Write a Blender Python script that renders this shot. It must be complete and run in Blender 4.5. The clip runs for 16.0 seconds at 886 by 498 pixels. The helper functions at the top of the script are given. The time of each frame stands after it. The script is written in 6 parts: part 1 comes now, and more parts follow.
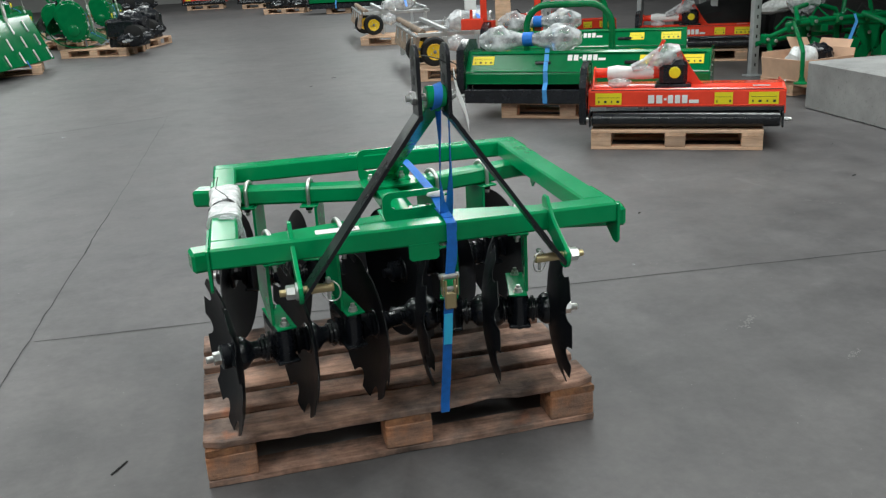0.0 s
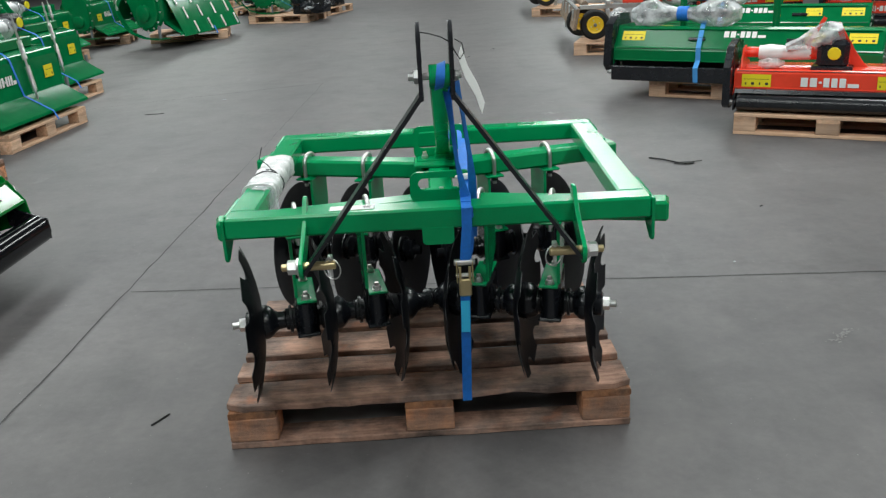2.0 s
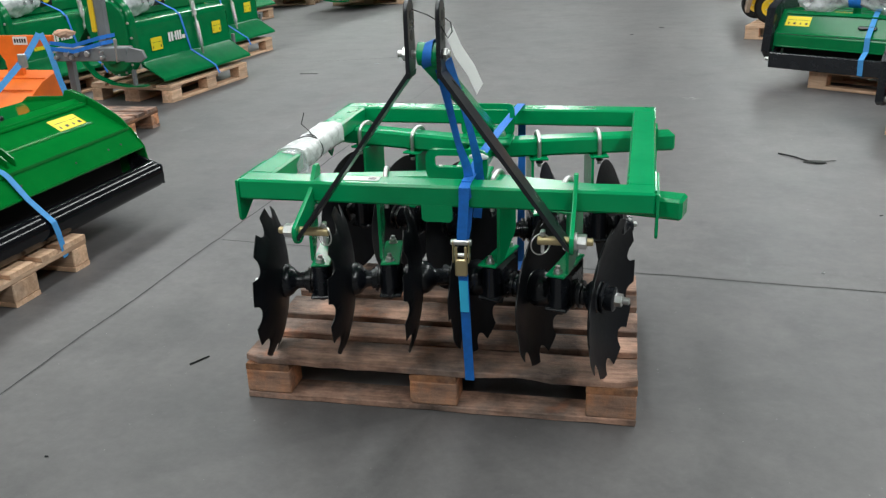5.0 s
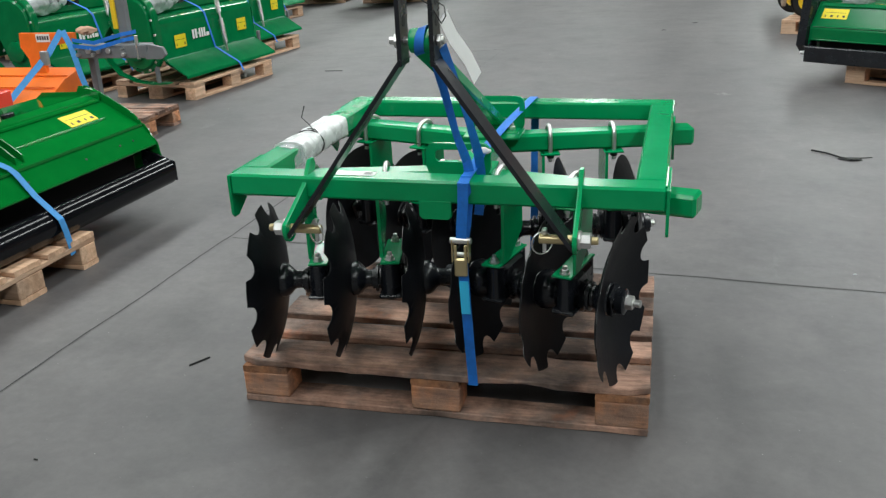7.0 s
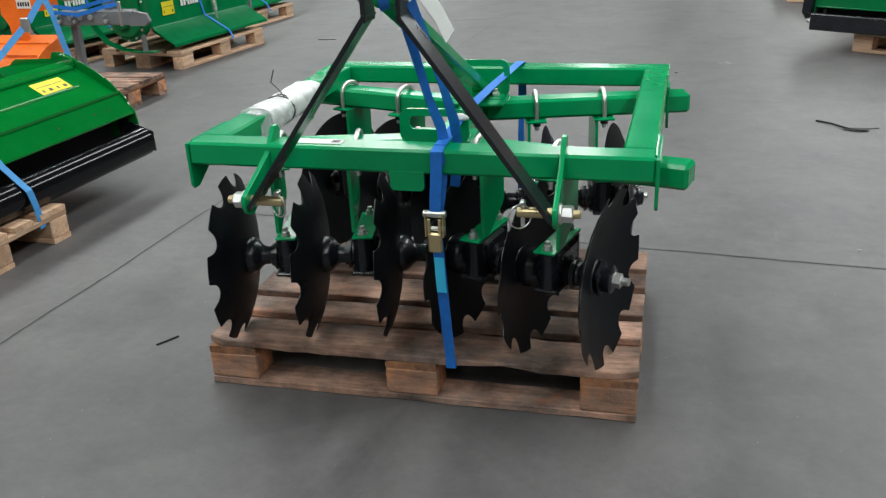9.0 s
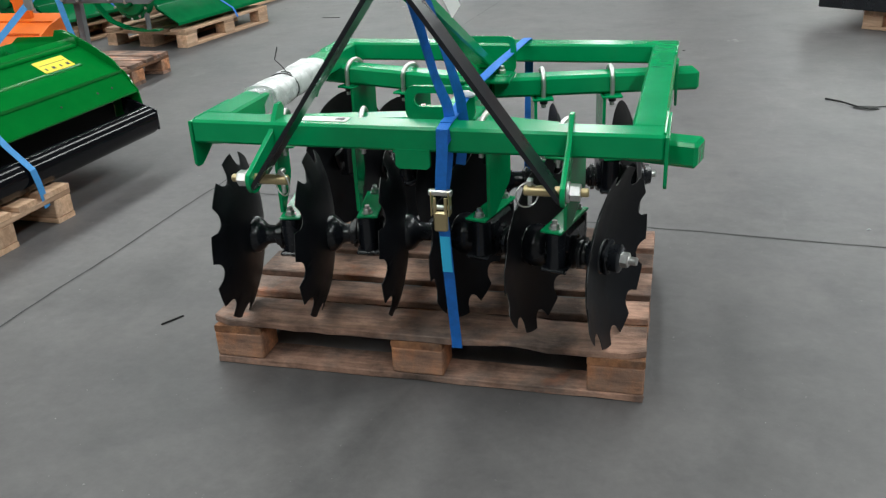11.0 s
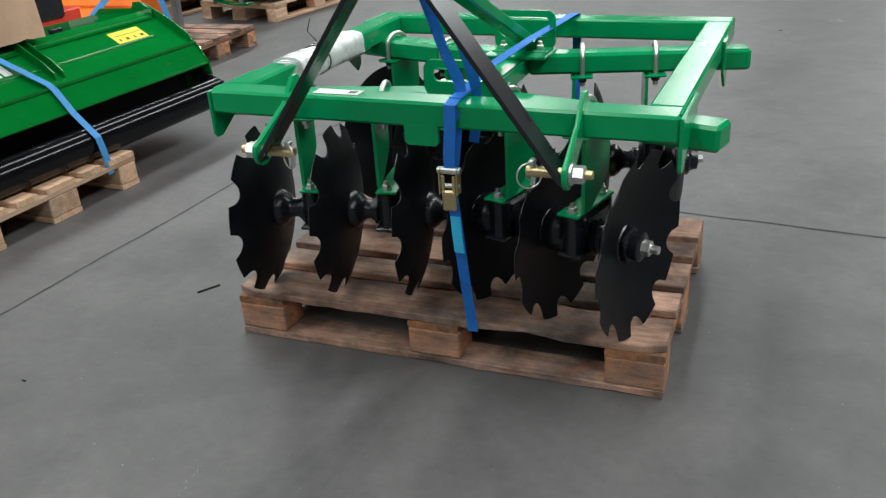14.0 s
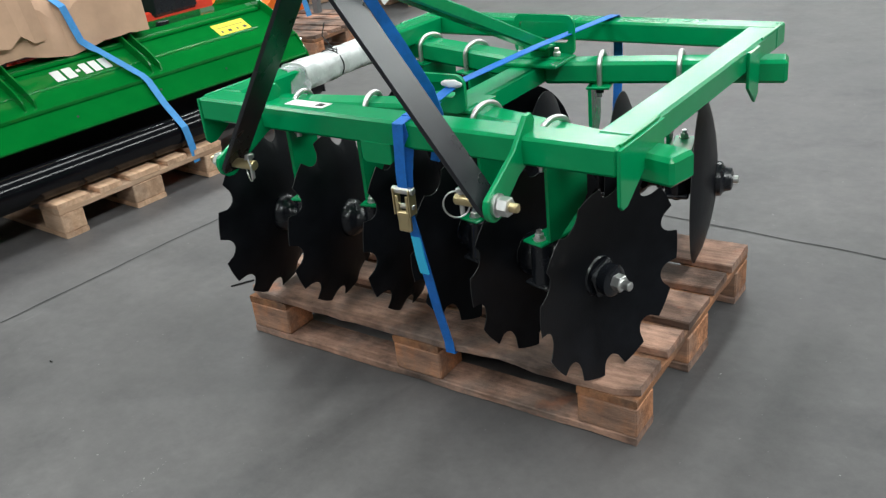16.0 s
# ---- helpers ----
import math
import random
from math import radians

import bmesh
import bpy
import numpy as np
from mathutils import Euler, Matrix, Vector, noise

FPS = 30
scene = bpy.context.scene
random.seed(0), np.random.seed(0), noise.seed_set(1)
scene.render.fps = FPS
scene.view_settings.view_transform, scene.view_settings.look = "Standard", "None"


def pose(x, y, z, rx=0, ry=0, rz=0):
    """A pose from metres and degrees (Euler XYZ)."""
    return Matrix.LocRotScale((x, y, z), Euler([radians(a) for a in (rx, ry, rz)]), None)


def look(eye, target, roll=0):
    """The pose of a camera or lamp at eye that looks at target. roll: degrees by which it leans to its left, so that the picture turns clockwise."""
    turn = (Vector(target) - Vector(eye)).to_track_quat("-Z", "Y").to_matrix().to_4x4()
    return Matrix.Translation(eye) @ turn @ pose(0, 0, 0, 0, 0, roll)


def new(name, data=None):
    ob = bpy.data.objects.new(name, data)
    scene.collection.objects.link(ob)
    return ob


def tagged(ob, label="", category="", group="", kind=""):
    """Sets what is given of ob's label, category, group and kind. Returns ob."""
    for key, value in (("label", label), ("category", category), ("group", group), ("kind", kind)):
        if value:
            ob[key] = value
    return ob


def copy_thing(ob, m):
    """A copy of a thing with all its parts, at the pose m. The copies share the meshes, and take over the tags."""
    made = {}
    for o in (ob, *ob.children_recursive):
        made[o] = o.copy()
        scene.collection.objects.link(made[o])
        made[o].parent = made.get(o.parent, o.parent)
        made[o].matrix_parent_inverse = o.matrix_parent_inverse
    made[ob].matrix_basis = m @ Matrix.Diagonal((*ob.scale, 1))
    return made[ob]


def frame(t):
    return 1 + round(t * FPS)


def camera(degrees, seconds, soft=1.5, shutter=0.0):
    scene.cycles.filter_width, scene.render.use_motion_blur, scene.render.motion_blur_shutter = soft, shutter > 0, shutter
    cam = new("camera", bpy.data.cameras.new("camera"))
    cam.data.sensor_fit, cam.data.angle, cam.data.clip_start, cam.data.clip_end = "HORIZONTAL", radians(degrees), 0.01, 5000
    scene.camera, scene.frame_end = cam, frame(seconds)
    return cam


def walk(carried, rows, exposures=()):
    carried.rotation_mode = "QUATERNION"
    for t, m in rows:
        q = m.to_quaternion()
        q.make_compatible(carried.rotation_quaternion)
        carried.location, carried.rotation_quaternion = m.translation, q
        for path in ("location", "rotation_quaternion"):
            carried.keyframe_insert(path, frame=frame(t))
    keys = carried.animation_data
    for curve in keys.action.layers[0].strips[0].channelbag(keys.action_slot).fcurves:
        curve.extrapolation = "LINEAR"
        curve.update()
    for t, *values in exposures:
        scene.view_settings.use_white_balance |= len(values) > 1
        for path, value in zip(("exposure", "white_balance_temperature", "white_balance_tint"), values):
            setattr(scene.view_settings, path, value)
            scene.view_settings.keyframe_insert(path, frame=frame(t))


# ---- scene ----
cam = camera(53.7, 16.0, soft=1.3)
PATH = [
    (0, (-0.413, -2.304, 1.443), (0.025, -0.461, 0.8), -3.1),
    (0.5, (-0.299, -2.304, 1.443), (0.137, -0.464, 0.792), -3.1),
    (1, (-0.158, -2.331, 1.448), (0.125, -0.461, 0.798), -3.5),
    (1.5, (-0.06, -2.341, 1.45), (0.061, -0.458, 0.788), -3.6),
    (2, (0.039, -2.286, 1.428), (0.062, -0.406, 0.746), -3.3),
    (2.5, (0.158, -2.225, 1.424), (0.115, -0.359, 0.704), -3.4),
    (3, (0.234, -2.209, 1.429), (0.159, -0.353, 0.688), -2.7),
    (3.5, (0.357, -2.23, 1.435), (0.209, -0.377, 0.697), -2.9),
    (4, (0.456, -2.248, 1.444), (0.179, -0.405, 0.719), -3.3),
    (4.5, (0.503, -2.259, 1.436), (0.138, -0.43, 0.714), -2.6),
    (5, (0.524, -2.248, 1.425), (0.136, -0.424, 0.701), -2.0),
    (7.5, (0.596, -2.065, 1.357), (0.123, -0.262, 0.633), -2.8),
    (8, (0.594, -2.006, 1.336), (0.124, -0.205, 0.604), -2.9),
    (8.5, (0.616, -1.977, 1.329), (0.141, -0.185, 0.579), -3.0),
    (9, (0.625, -1.963, 1.319), (0.154, -0.182, 0.541), -2.7),
    (9.5, (0.62, -1.969, 1.314), (0.154, -0.194, 0.519), -2.6),
    (12, (0.617, -1.911, 1.297), (0.13, -0.156, 0.471), -3.0),
    (12.5, (0.613, -1.891, 1.281), (0.132, -0.135, 0.451), -3.0),
    (13, (0.644, -1.871, 1.272), (0.154, -0.123, 0.434), -3.3),
    (13.5, (0.721, -1.836, 1.27), (0.171, -0.11, 0.422), -3.8),
    (14, (0.816, -1.826, 1.274), (0.111, -0.158, 0.424), -3.7),
    (14.5, (0.868, -1.837, 1.251), (0.028, -0.23, 0.406), -4.4),
    (15, (0.943, -1.761, 1.23), (-0.013, -0.225, 0.379), -5.5),
    (15.5, (1.082, -1.617, 1.265), (0.026, -0.151, 0.406), -6.8),
    (16, (1.228, -1.479, 1.291), (0.148, -0.034, 0.427), -6.4),
]
walk(cam, [(t, look(eye, target, roll)) for t, eye, target, roll in PATH],
     exposures=[(0.0, -0.32), (1.0, -0.38), (2.5, -0.27), (5.0, -0.16), (9.0, -0.17), (13.0, -0.21), (14.7, -0.16), (15.5, -0.14), (16.0, 0.0)])

# ---- world and light ----
world = bpy.data.worlds.new("hall_world")
scene.world = world
world.use_nodes = True
world.node_tree.nodes["Background"].inputs[0].default_value = (0.75, 0.8, 0.85, 1)
world.node_tree.nodes["Background"].inputs[1].default_value = 0.04


def strip_light(name, x, y, z, sx, sy, power, colour=(0.937, 1.0, 0.98)):
    lamp = bpy.data.lights.new(name, "AREA")
    lamp.shape, lamp.size, lamp.size_y, lamp.energy, lamp.color = "RECTANGLE", sx, sy, power, colour
    ob = new(name, lamp)
    ob.matrix_world = pose(x, y, z)
    return ob


CEIL = 6.3
for lx, pw in ((-6.1, 2050), (-1.3, 1080), (4.2, 2170)):
    strip_light("ceiling_lamp", lx, 9.75, CEIL - 0.15, 0.9, 36.5, pw * 0.95)


# ---- materials ----
def nodes_of(name):
    m = bpy.data.materials.new(name)
    m.use_nodes = True
    nt = m.node_tree
    return m, nt, nt.nodes["Principled BSDF"]


def noise_node(nt, scale, detail=4.0, rough=0.55, vec=None):
    n = nt.nodes.new("ShaderNodeTexNoise")
    n.inputs["Scale"].default_value, n.inputs["Detail"].default_value, n.inputs["Roughness"].default_value = scale, detail, rough
    if vec is not None:
        nt.links.new(vec, n.inputs["Vector"])
    return n


def ramp_node(nt, fac, stops):
    r = nt.nodes.new("ShaderNodeValToRGB")
    while len(r.color_ramp.elements) < len(stops):
        r.color_ramp.elements.new(0.5)
    for e, (p, c) in zip(r.color_ramp.elements, stops):
        e.position, e.color = p, (*c, 1)
    nt.links.new(fac, r.inputs[0])
    return r


def mix_node(nt, fac, a, b, mode="MIX"):
    n = nt.nodes.new("ShaderNodeMix")
    n.data_type, n.blend_type = "RGBA", mode
    for sock, v in ((n.inputs[0], fac), (n.inputs[6], a), (n.inputs[7], b)):
        if isinstance(v, bpy.types.NodeSocket):
            nt.links.new(v, sock)
        else:
            sock.default_value = v if not isinstance(v, tuple) else (*v, 1)
    return n.outputs[2]


def bump(nt, bsdf, height, strength=0.2, distance=0.002):
    b = nt.nodes.new("ShaderNodeBump")
    b.inputs["Strength"].default_value, b.inputs["Distance"].default_value = strength, distance
    nt.links.new(height, b.inputs["Height"])
    nt.links.new(b.outputs[0], bsdf.inputs["Normal"])


def coords(nt, kind="Object"):
    return nt.nodes.new("ShaderNodeTexCoord").outputs[kind]


def paint(name, colour, rough=0.3, metal=0.0, spec=0.5, dirt=0.25, coat=0.0, bumpy=0.08, scale=9.0, dirt_colour=None):
    """Painted or plain surface: slight tone drift, fine dust, uneven gloss and orange-peel."""
    m, nt, b = nodes_of(name)
    c = coords(nt)
    n1 = noise_node(nt, scale, 5, 0.6, c)
    n2 = noise_node(nt, scale * 14, 3, 0.6, c)
    lo = tuple(v * (1 - dirt) for v in colour)
    hi = tuple(min(1.0, v * (1 + dirt * 0.55) + 0.001) for v in colour)
    col = ramp_node(nt, n1.outputs[0], ((0.3, lo), (0.7, hi))).outputs[0]
    if dirt_colour:
        spot = ramp_node(nt, n2.outputs[0], ((0.62, (0, 0, 0)), (0.75, (1, 1, 1)))).outputs[0]
        col = mix_node(nt, spot, col, dirt_colour)
    nt.links.new(col, b.inputs["Base Color"])
    rr = nt.nodes.new("ShaderNodeMapRange")
    rr.inputs["To Min"].default_value, rr.inputs["To Max"].default_value = rough - min(0.09, rough * 0.3), rough + min(0.12, rough * 0.5)
    nt.links.new(n1.outputs[0], rr.inputs["Value"])
    nt.links.new(rr.outputs[0], b.inputs["Roughness"])
    b.inputs["Metallic"].default_value = metal
    b.inputs["Coat Weight"].default_value = coat
    b.inputs["Specular IOR Level"].default_value = spec
    bump(nt, b, n2.outputs[0], bumpy, 0.0015)
    return m


def off_coords(nt, c, shift):
    n = nt.nodes.new("ShaderNodeVectorMath")
    nt.links.new(c, n.inputs[0])
    nt.links.new(shift, n.inputs[1])
    return n.outputs[0]


def wood(name, dark, light, grey=0.3, axis="X", rust=0.0):
    """Rough sawn pallet wood: long grain, a tone of its own for each board, stains."""
    m, nt, b = nodes_of(name)
    c = coords(nt)
    mp = nt.nodes.new("ShaderNodeMapping")
    mp.inputs["Scale"].default_value = (2.2, 34, 34) if axis == "X" else (34, 2.2, 34)
    nt.links.new(c, mp.inputs[0])
    info = nt.nodes.new("ShaderNodeObjectInfo")
    off = nt.nodes.new("ShaderNodeVectorMath")
    off.operation = "SCALE"
    nt.links.new(info.outputs["Random"], off.inputs["Scale"])
    off.inputs[0].default_value = (7.3, 3.1, 5.7)
    nt.links.new(off.outputs[0], mp.inputs["Location"])
    grain = noise_node(nt, 1.0, 7, 0.68, mp.outputs[0])
    blot = noise_node(nt, 4.5, 5, 0.65, c)
    fine = noise_node(nt, 150, 2, 0.6, c)
    col = ramp_node(nt, grain.outputs[0], ((0.28, dark), (0.72, light))).outputs[0]
    tone = nt.nodes.new("ShaderNodeMapRange")
    tone.inputs["To Min"].default_value, tone.inputs["To Max"].default_value = 0.62, 1.18
    nt.links.new(info.outputs["Random"], tone.inputs["Value"])
    hsv = nt.nodes.new("ShaderNodeHueSaturation")
    nt.links.new(tone.outputs[0], hsv.inputs["Value"])
    nt.links.new(col, hsv.inputs["Color"])
    stain = ramp_node(nt, blot.outputs[0], ((0.46, (0, 0, 0)), (0.6, (grey, grey, grey)))).outputs[0]
    g = sum(dark) / 3 * 0.8
    out = mix_node(nt, stain, hsv.outputs[0], (g * 1.05, g, g * 0.95))
    # grime rubbed along the grain, and paler worn patches
    rub = nt.nodes.new("ShaderNodeMapping")
    rub.inputs["Scale"].default_value = (3, 11, 11) if axis == "X" else (11, 3, 11)
    nt.links.new(c, rub.inputs[0])
    nt.links.new(off.outputs[0], rub.inputs["Location"])
    wear = noise_node(nt, 1.5, 8, 0.75, rub.outputs[0])
    dirt = ramp_node(nt, wear.outputs[0], ((0.36, (1 - grey * 0.8,) * 3), (0.5, (1, 1, 1)), (0.64, (1 + grey * 0.45,) * 3))).outputs[0]
    out = mix_node(nt, 1.0, out, dirt, "MULTIPLY")
    if rust:
        raw = noise_node(nt, 7.0, 5, 0.6, off_coords(nt, c, off.outputs[0]))
        red = ramp_node(nt, raw.outputs[0], ((0.6, (0, 0, 0)), (0.72, (rust, rust, rust)))).outputs[0]
        out = mix_node(nt, red, out, (0.42, 0.15, 0.07))
        soak = noise_node(nt, 5.0, 5, 0.6, off_coords(nt, c, off.outputs[0]))
        wet = ramp_node(nt, soak.outputs[0], ((0.38, (0.36, 0.35, 0.35)), (0.49, (0.84, 0.83, 0.83)), (0.62, (1.42, 1.39, 1.37)))).outputs[0]
        out = mix_node(nt, 1.0, out, wet, "MULTIPLY")
    nt.links.new(out, b.inputs["Base Color"])
    b.inputs["Roughness"].default_value = 0.82
    add = nt.nodes.new("ShaderNodeMath")
    nt.links.new(grain.outputs[0], add.inputs[0])
    nt.links.new(fine.outputs[0], add.inputs[1])
    bump(nt, b, add.outputs[0], 0.5 if rust else 0.7, 0.004)
    return m


def concrete_floor():
    m, nt, b = nodes_of("floor_concrete")
    c = coords(nt)
    big = noise_node(nt, 0.35, 6, 0.6, c)
    mid = noise_node(nt, 2.1, 7, 0.65, c)
    fine = noise_node(nt, 60, 4, 0.7, c)
    col = ramp_node(nt, mid.outputs[0], ((0.3, (0.078, 0.0735, 0.075)), (0.52, (0.099, 0.0935, 0.095)), (0.72, (0.122, 0.1155, 0.1165)))).outputs[0]
    cloud = ramp_node(nt, big.outputs[0], ((0.35, (0.86, 0.86, 0.87)), (0.65, (1.1, 1.09, 1.08)))).outputs[0]
    col = mix_node(nt, 1.0, col, cloud, "MULTIPLY")
    # tyre scuffs and pale smears, stretched along the aisle
    mp = nt.nodes.new("ShaderNodeMapping")
    mp.inputs["Scale"].default_value = (1.7, 0.33, 1)
    mp.inputs["Rotation"].default_value = (0, 0, 0.5)
    nt.links.new(c, mp.inputs[0])
    sm = noise_node(nt, 2.6, 9, 0.72, mp.outputs[0])
    smear = ramp_node(nt, sm.outputs[0], ((0.62, (0, 0, 0)), (0.78, (0.32, 0.32, 0.32)))).outputs[0]
    col = mix_node(nt, smear, col, (0.25, 0.25, 0.247))
    patch = noise_node(nt, 6.5, 6, 0.6, c)
    tone = ramp_node(nt, patch.outputs[0], ((0.32, (0.90, 0.90, 0.90)), (0.68, (1.07, 1.07, 1.07)))).outputs[0]
    col = mix_node(nt, 1.0, col, tone, "MULTIPLY")
    blot = noise_node(nt, 1.15, 9, 0.72, off_coords(nt, c, coords(nt)))
    worn = ramp_node(nt, blot.outputs[0], ((0.36, (0.81, 0.81, 0.82)), (0.48, (1, 1, 1)), (0.66, (1.13, 1.13, 1.12)))).outputs[0]
    col = mix_node(nt, 1.0, col, worn, "MULTIPLY")
    mottle = noise_node(nt, 24, 5, 0.7, c)
    speck = ramp_node(nt, mottle.outputs[0], ((0.3, (0.90, 0.90, 0.90)), (0.7, (1.10, 1.10, 1.10)))).outputs[0]
    col = mix_node(nt, 1.0, col, speck, "MULTIPLY")
    grit = noise_node(nt, 75, 2, 0.5, c)
    specks = ramp_node(nt, grit.outputs[0], ((0.74, (0, 0, 0)), (0.79, (0.5, 0.5, 0.5)))).outputs[0]
    col = mix_node(nt, specks, col, (0.42, 0.42, 0.41))
    v = noise_node(nt, 9, 5, 0.7, c)
    spots = ramp_node(nt, v.outputs[0], ((0.68, (0, 0, 0)), (0.74, (0.5, 0.5, 0.5)))).outputs[0]
    col = mix_node(nt, spots, col, (0.085, 0.085, 0.085))
    nt.links.new(col, b.inputs["Base Color"])
    rr = nt.nodes.new("ShaderNodeMapRange")
    rr.inputs["To Min"].default_value, rr.inputs["To Max"].default_value = 0.40, 0.64
    nt.links.new(mid.outputs[0], rr.inputs["Value"])
    nt.links.new(rr.outputs[0], b.inputs["Roughness"])
    b.inputs["Specular IOR Level"].default_value = 0.38
    bump(nt, b, fine.outputs[0], 0.12, 0.001)
    return m


GREEN = paint("green_paint", (0.0002, 0.285, 0.097), 0.19, spec=0.3, dirt=0.1, bumpy=0.02)
GREEN2 = paint("grass_green_paint", (0.0006, 0.162, 0.024), 0.05, spec=0.42, dirt=0.1, bumpy=0.03)
GREEN3 = paint("dark_green_paint", (0.0006, 0.150, 0.046), 0.14, spec=0.3, dirt=0.14, bumpy=0.05)
FLAP = paint("slate_rubber_flap", (0.013, 0.014, 0.017), 0.2, spec=0.5, dirt=0.3, bumpy=0.1)
RED = paint("red_paint", (0.80, 0.062, 0.03), 0.15, dirt=0.1, bumpy=0.04)
ORANGE = paint("orange_paint", (0.85, 0.17, 0.015), 0.35, dirt=0.12)
ROLLER = paint("gloss_black_enamel", (0.004, 0.004, 0.0055), 0.115, spec=0.28, dirt=0.3, bumpy=0.02)
BLACK = paint("black_paint", (0.0095, 0.011, 0.0148), 0.24, spec=0.5, dirt=0.3, bumpy=0.1)
DISC = paint("disc_black", (0.0076, 0.0084, 0.0108), 0.42, spec=0.1, dirt=0.4, bumpy=0.2, scale=14)
RIM = paint("worn_disc_rim", (0.05, 0.05, 0.052), 0.3, metal=0.6, dirt=0.5, scale=30)
BAR = paint("black_bar_enamel", (0.011, 0.012, 0.016), 0.27, spec=0.5, dirt=0.25, bumpy=0.06)
RUBBER = paint("rubber", (0.012, 0.012, 0.012), 0.7, spec=0.3, dirt=0.3, bumpy=0.3)
ZINC = paint("zinc_plate", (0.68, 0.68, 0.67), 0.3, metal=0.9, dirt=0.12)
GALV = paint("galvanised_steel", (0.52, 0.54, 0.55), 0.45, metal=0.7, dirt=0.2)
GOLD = paint("yellow_zinc", (0.62, 0.50, 0.28), 0.32, metal=0.85, dirt=0.15)
STRAP = paint("blue_webbing", (0.009, 0.172, 0.64), 0.6, dirt=0.2, bumpy=0.5, scale=40)
TAG = paint("light_blue_label", (0.045, 0.60, 1.0), 0.5, dirt=0.08)
WHITE = paint("white_vinyl", (0.78, 0.78, 0.77), 0.4, dirt=0.08)
PAPER = paint("printed_paper", (0.82, 0.82, 0.81), 0.6, dirt=0.08)
YELLOW = paint("yellow_sticker", (0.80, 0.66, 0.015), 0.4, dirt=0.08)
INK = paint("black_ink", (0.02, 0.02, 0.02), 0.5, dirt=0.1)
CARD = paint("cardboard", (0.62, 0.39, 0.265), 0.8, dirt=0.2, bumpy=0.2, scale=4)
GREYP = paint("grey_paint", (0.16, 0.17, 0.18), 0.5, dirt=0.2)
WALLM = paint("wall_paint", (0.30, 0.30, 0.29), 0.8, dirt=0.12, scale=0.7)
ROOFM = paint("roof_sheet", (0.09, 0.092, 0.095), 0.7, dirt=0.15, scale=0.7)
CONC = paint("cast_concrete", (0.31, 0.31, 0.306), 0.85, dirt=0.3, bumpy=0.6, scale=3.0, dirt_colour=(0.16, 0.16, 0.158))
WOOD_OLD = wood("old_pallet_wood", (0.205, 0.108, 0.074), (0.50, 0.305, 0.225), 0.55, rust=0.6)
WOOD_OLD_Y = wood("old_pallet_wood_cross", (0.16, 0.065, 0.03), (0.42, 0.19, 0.09), 0.5, "Y")
WOOD_BLOCK = wood("pallet_block_wood", (0.31, 0.118, 0.053), (0.79, 0.37, 0.19), 0.55)
WOOD_NEW = wood("new_pallet_wood", (0.47, 0.265, 0.155), (0.85, 0.57, 0.385), 0.2)
WOOD_NEW_Y = wood("new_pallet_wood_cross", (0.47, 0.265, 0.155), (0.85, 0.57, 0.385), 0.2, "Y")
FLOOR = concrete_floor()
YRIM = paint("yellow_rim", (0.80, 0.52, 0.02), 0.35, dirt=0.1)


def film_material():
    m, nt, b = nodes_of("clear_plastic_film")
    c = coords(nt)
    n = noise_node(nt, 9, 4, 0.55, c)
    b.inputs["Base Color"].default_value = (0.66, 0.68, 0.70, 1)
    b.inputs["Roughness"].default_value = 0.1
    b.inputs["Specular IOR Level"].default_value = 0.9
    bump(nt, b, n.outputs[0], 0.8, 0.025)
    tr = nt.nodes.new("ShaderNodeBsdfTransparent")
    mx = nt.nodes.new("ShaderNodeMixShader")
    r = ramp_node(nt, n.outputs[0], ((0.38, (0.25, 0.25, 0.25)), (0.62, (0.9, 0.9, 0.9))))
    nt.links.new(r.outputs[0], mx.inputs[0])
    nt.links.new(tr.outputs[0], mx.inputs[1])
    nt.links.new(b.outputs[0], mx.inputs[2])
    nt.links.new(mx.outputs[0], nt.nodes["Material Output"].inputs[0])
    return m


FILM = film_material()
WRAP = paint("white_foam_wrap", (0.74, 0.75, 0.75), 0.25, dirt=0.18, bumpy=0.8, scale=24)


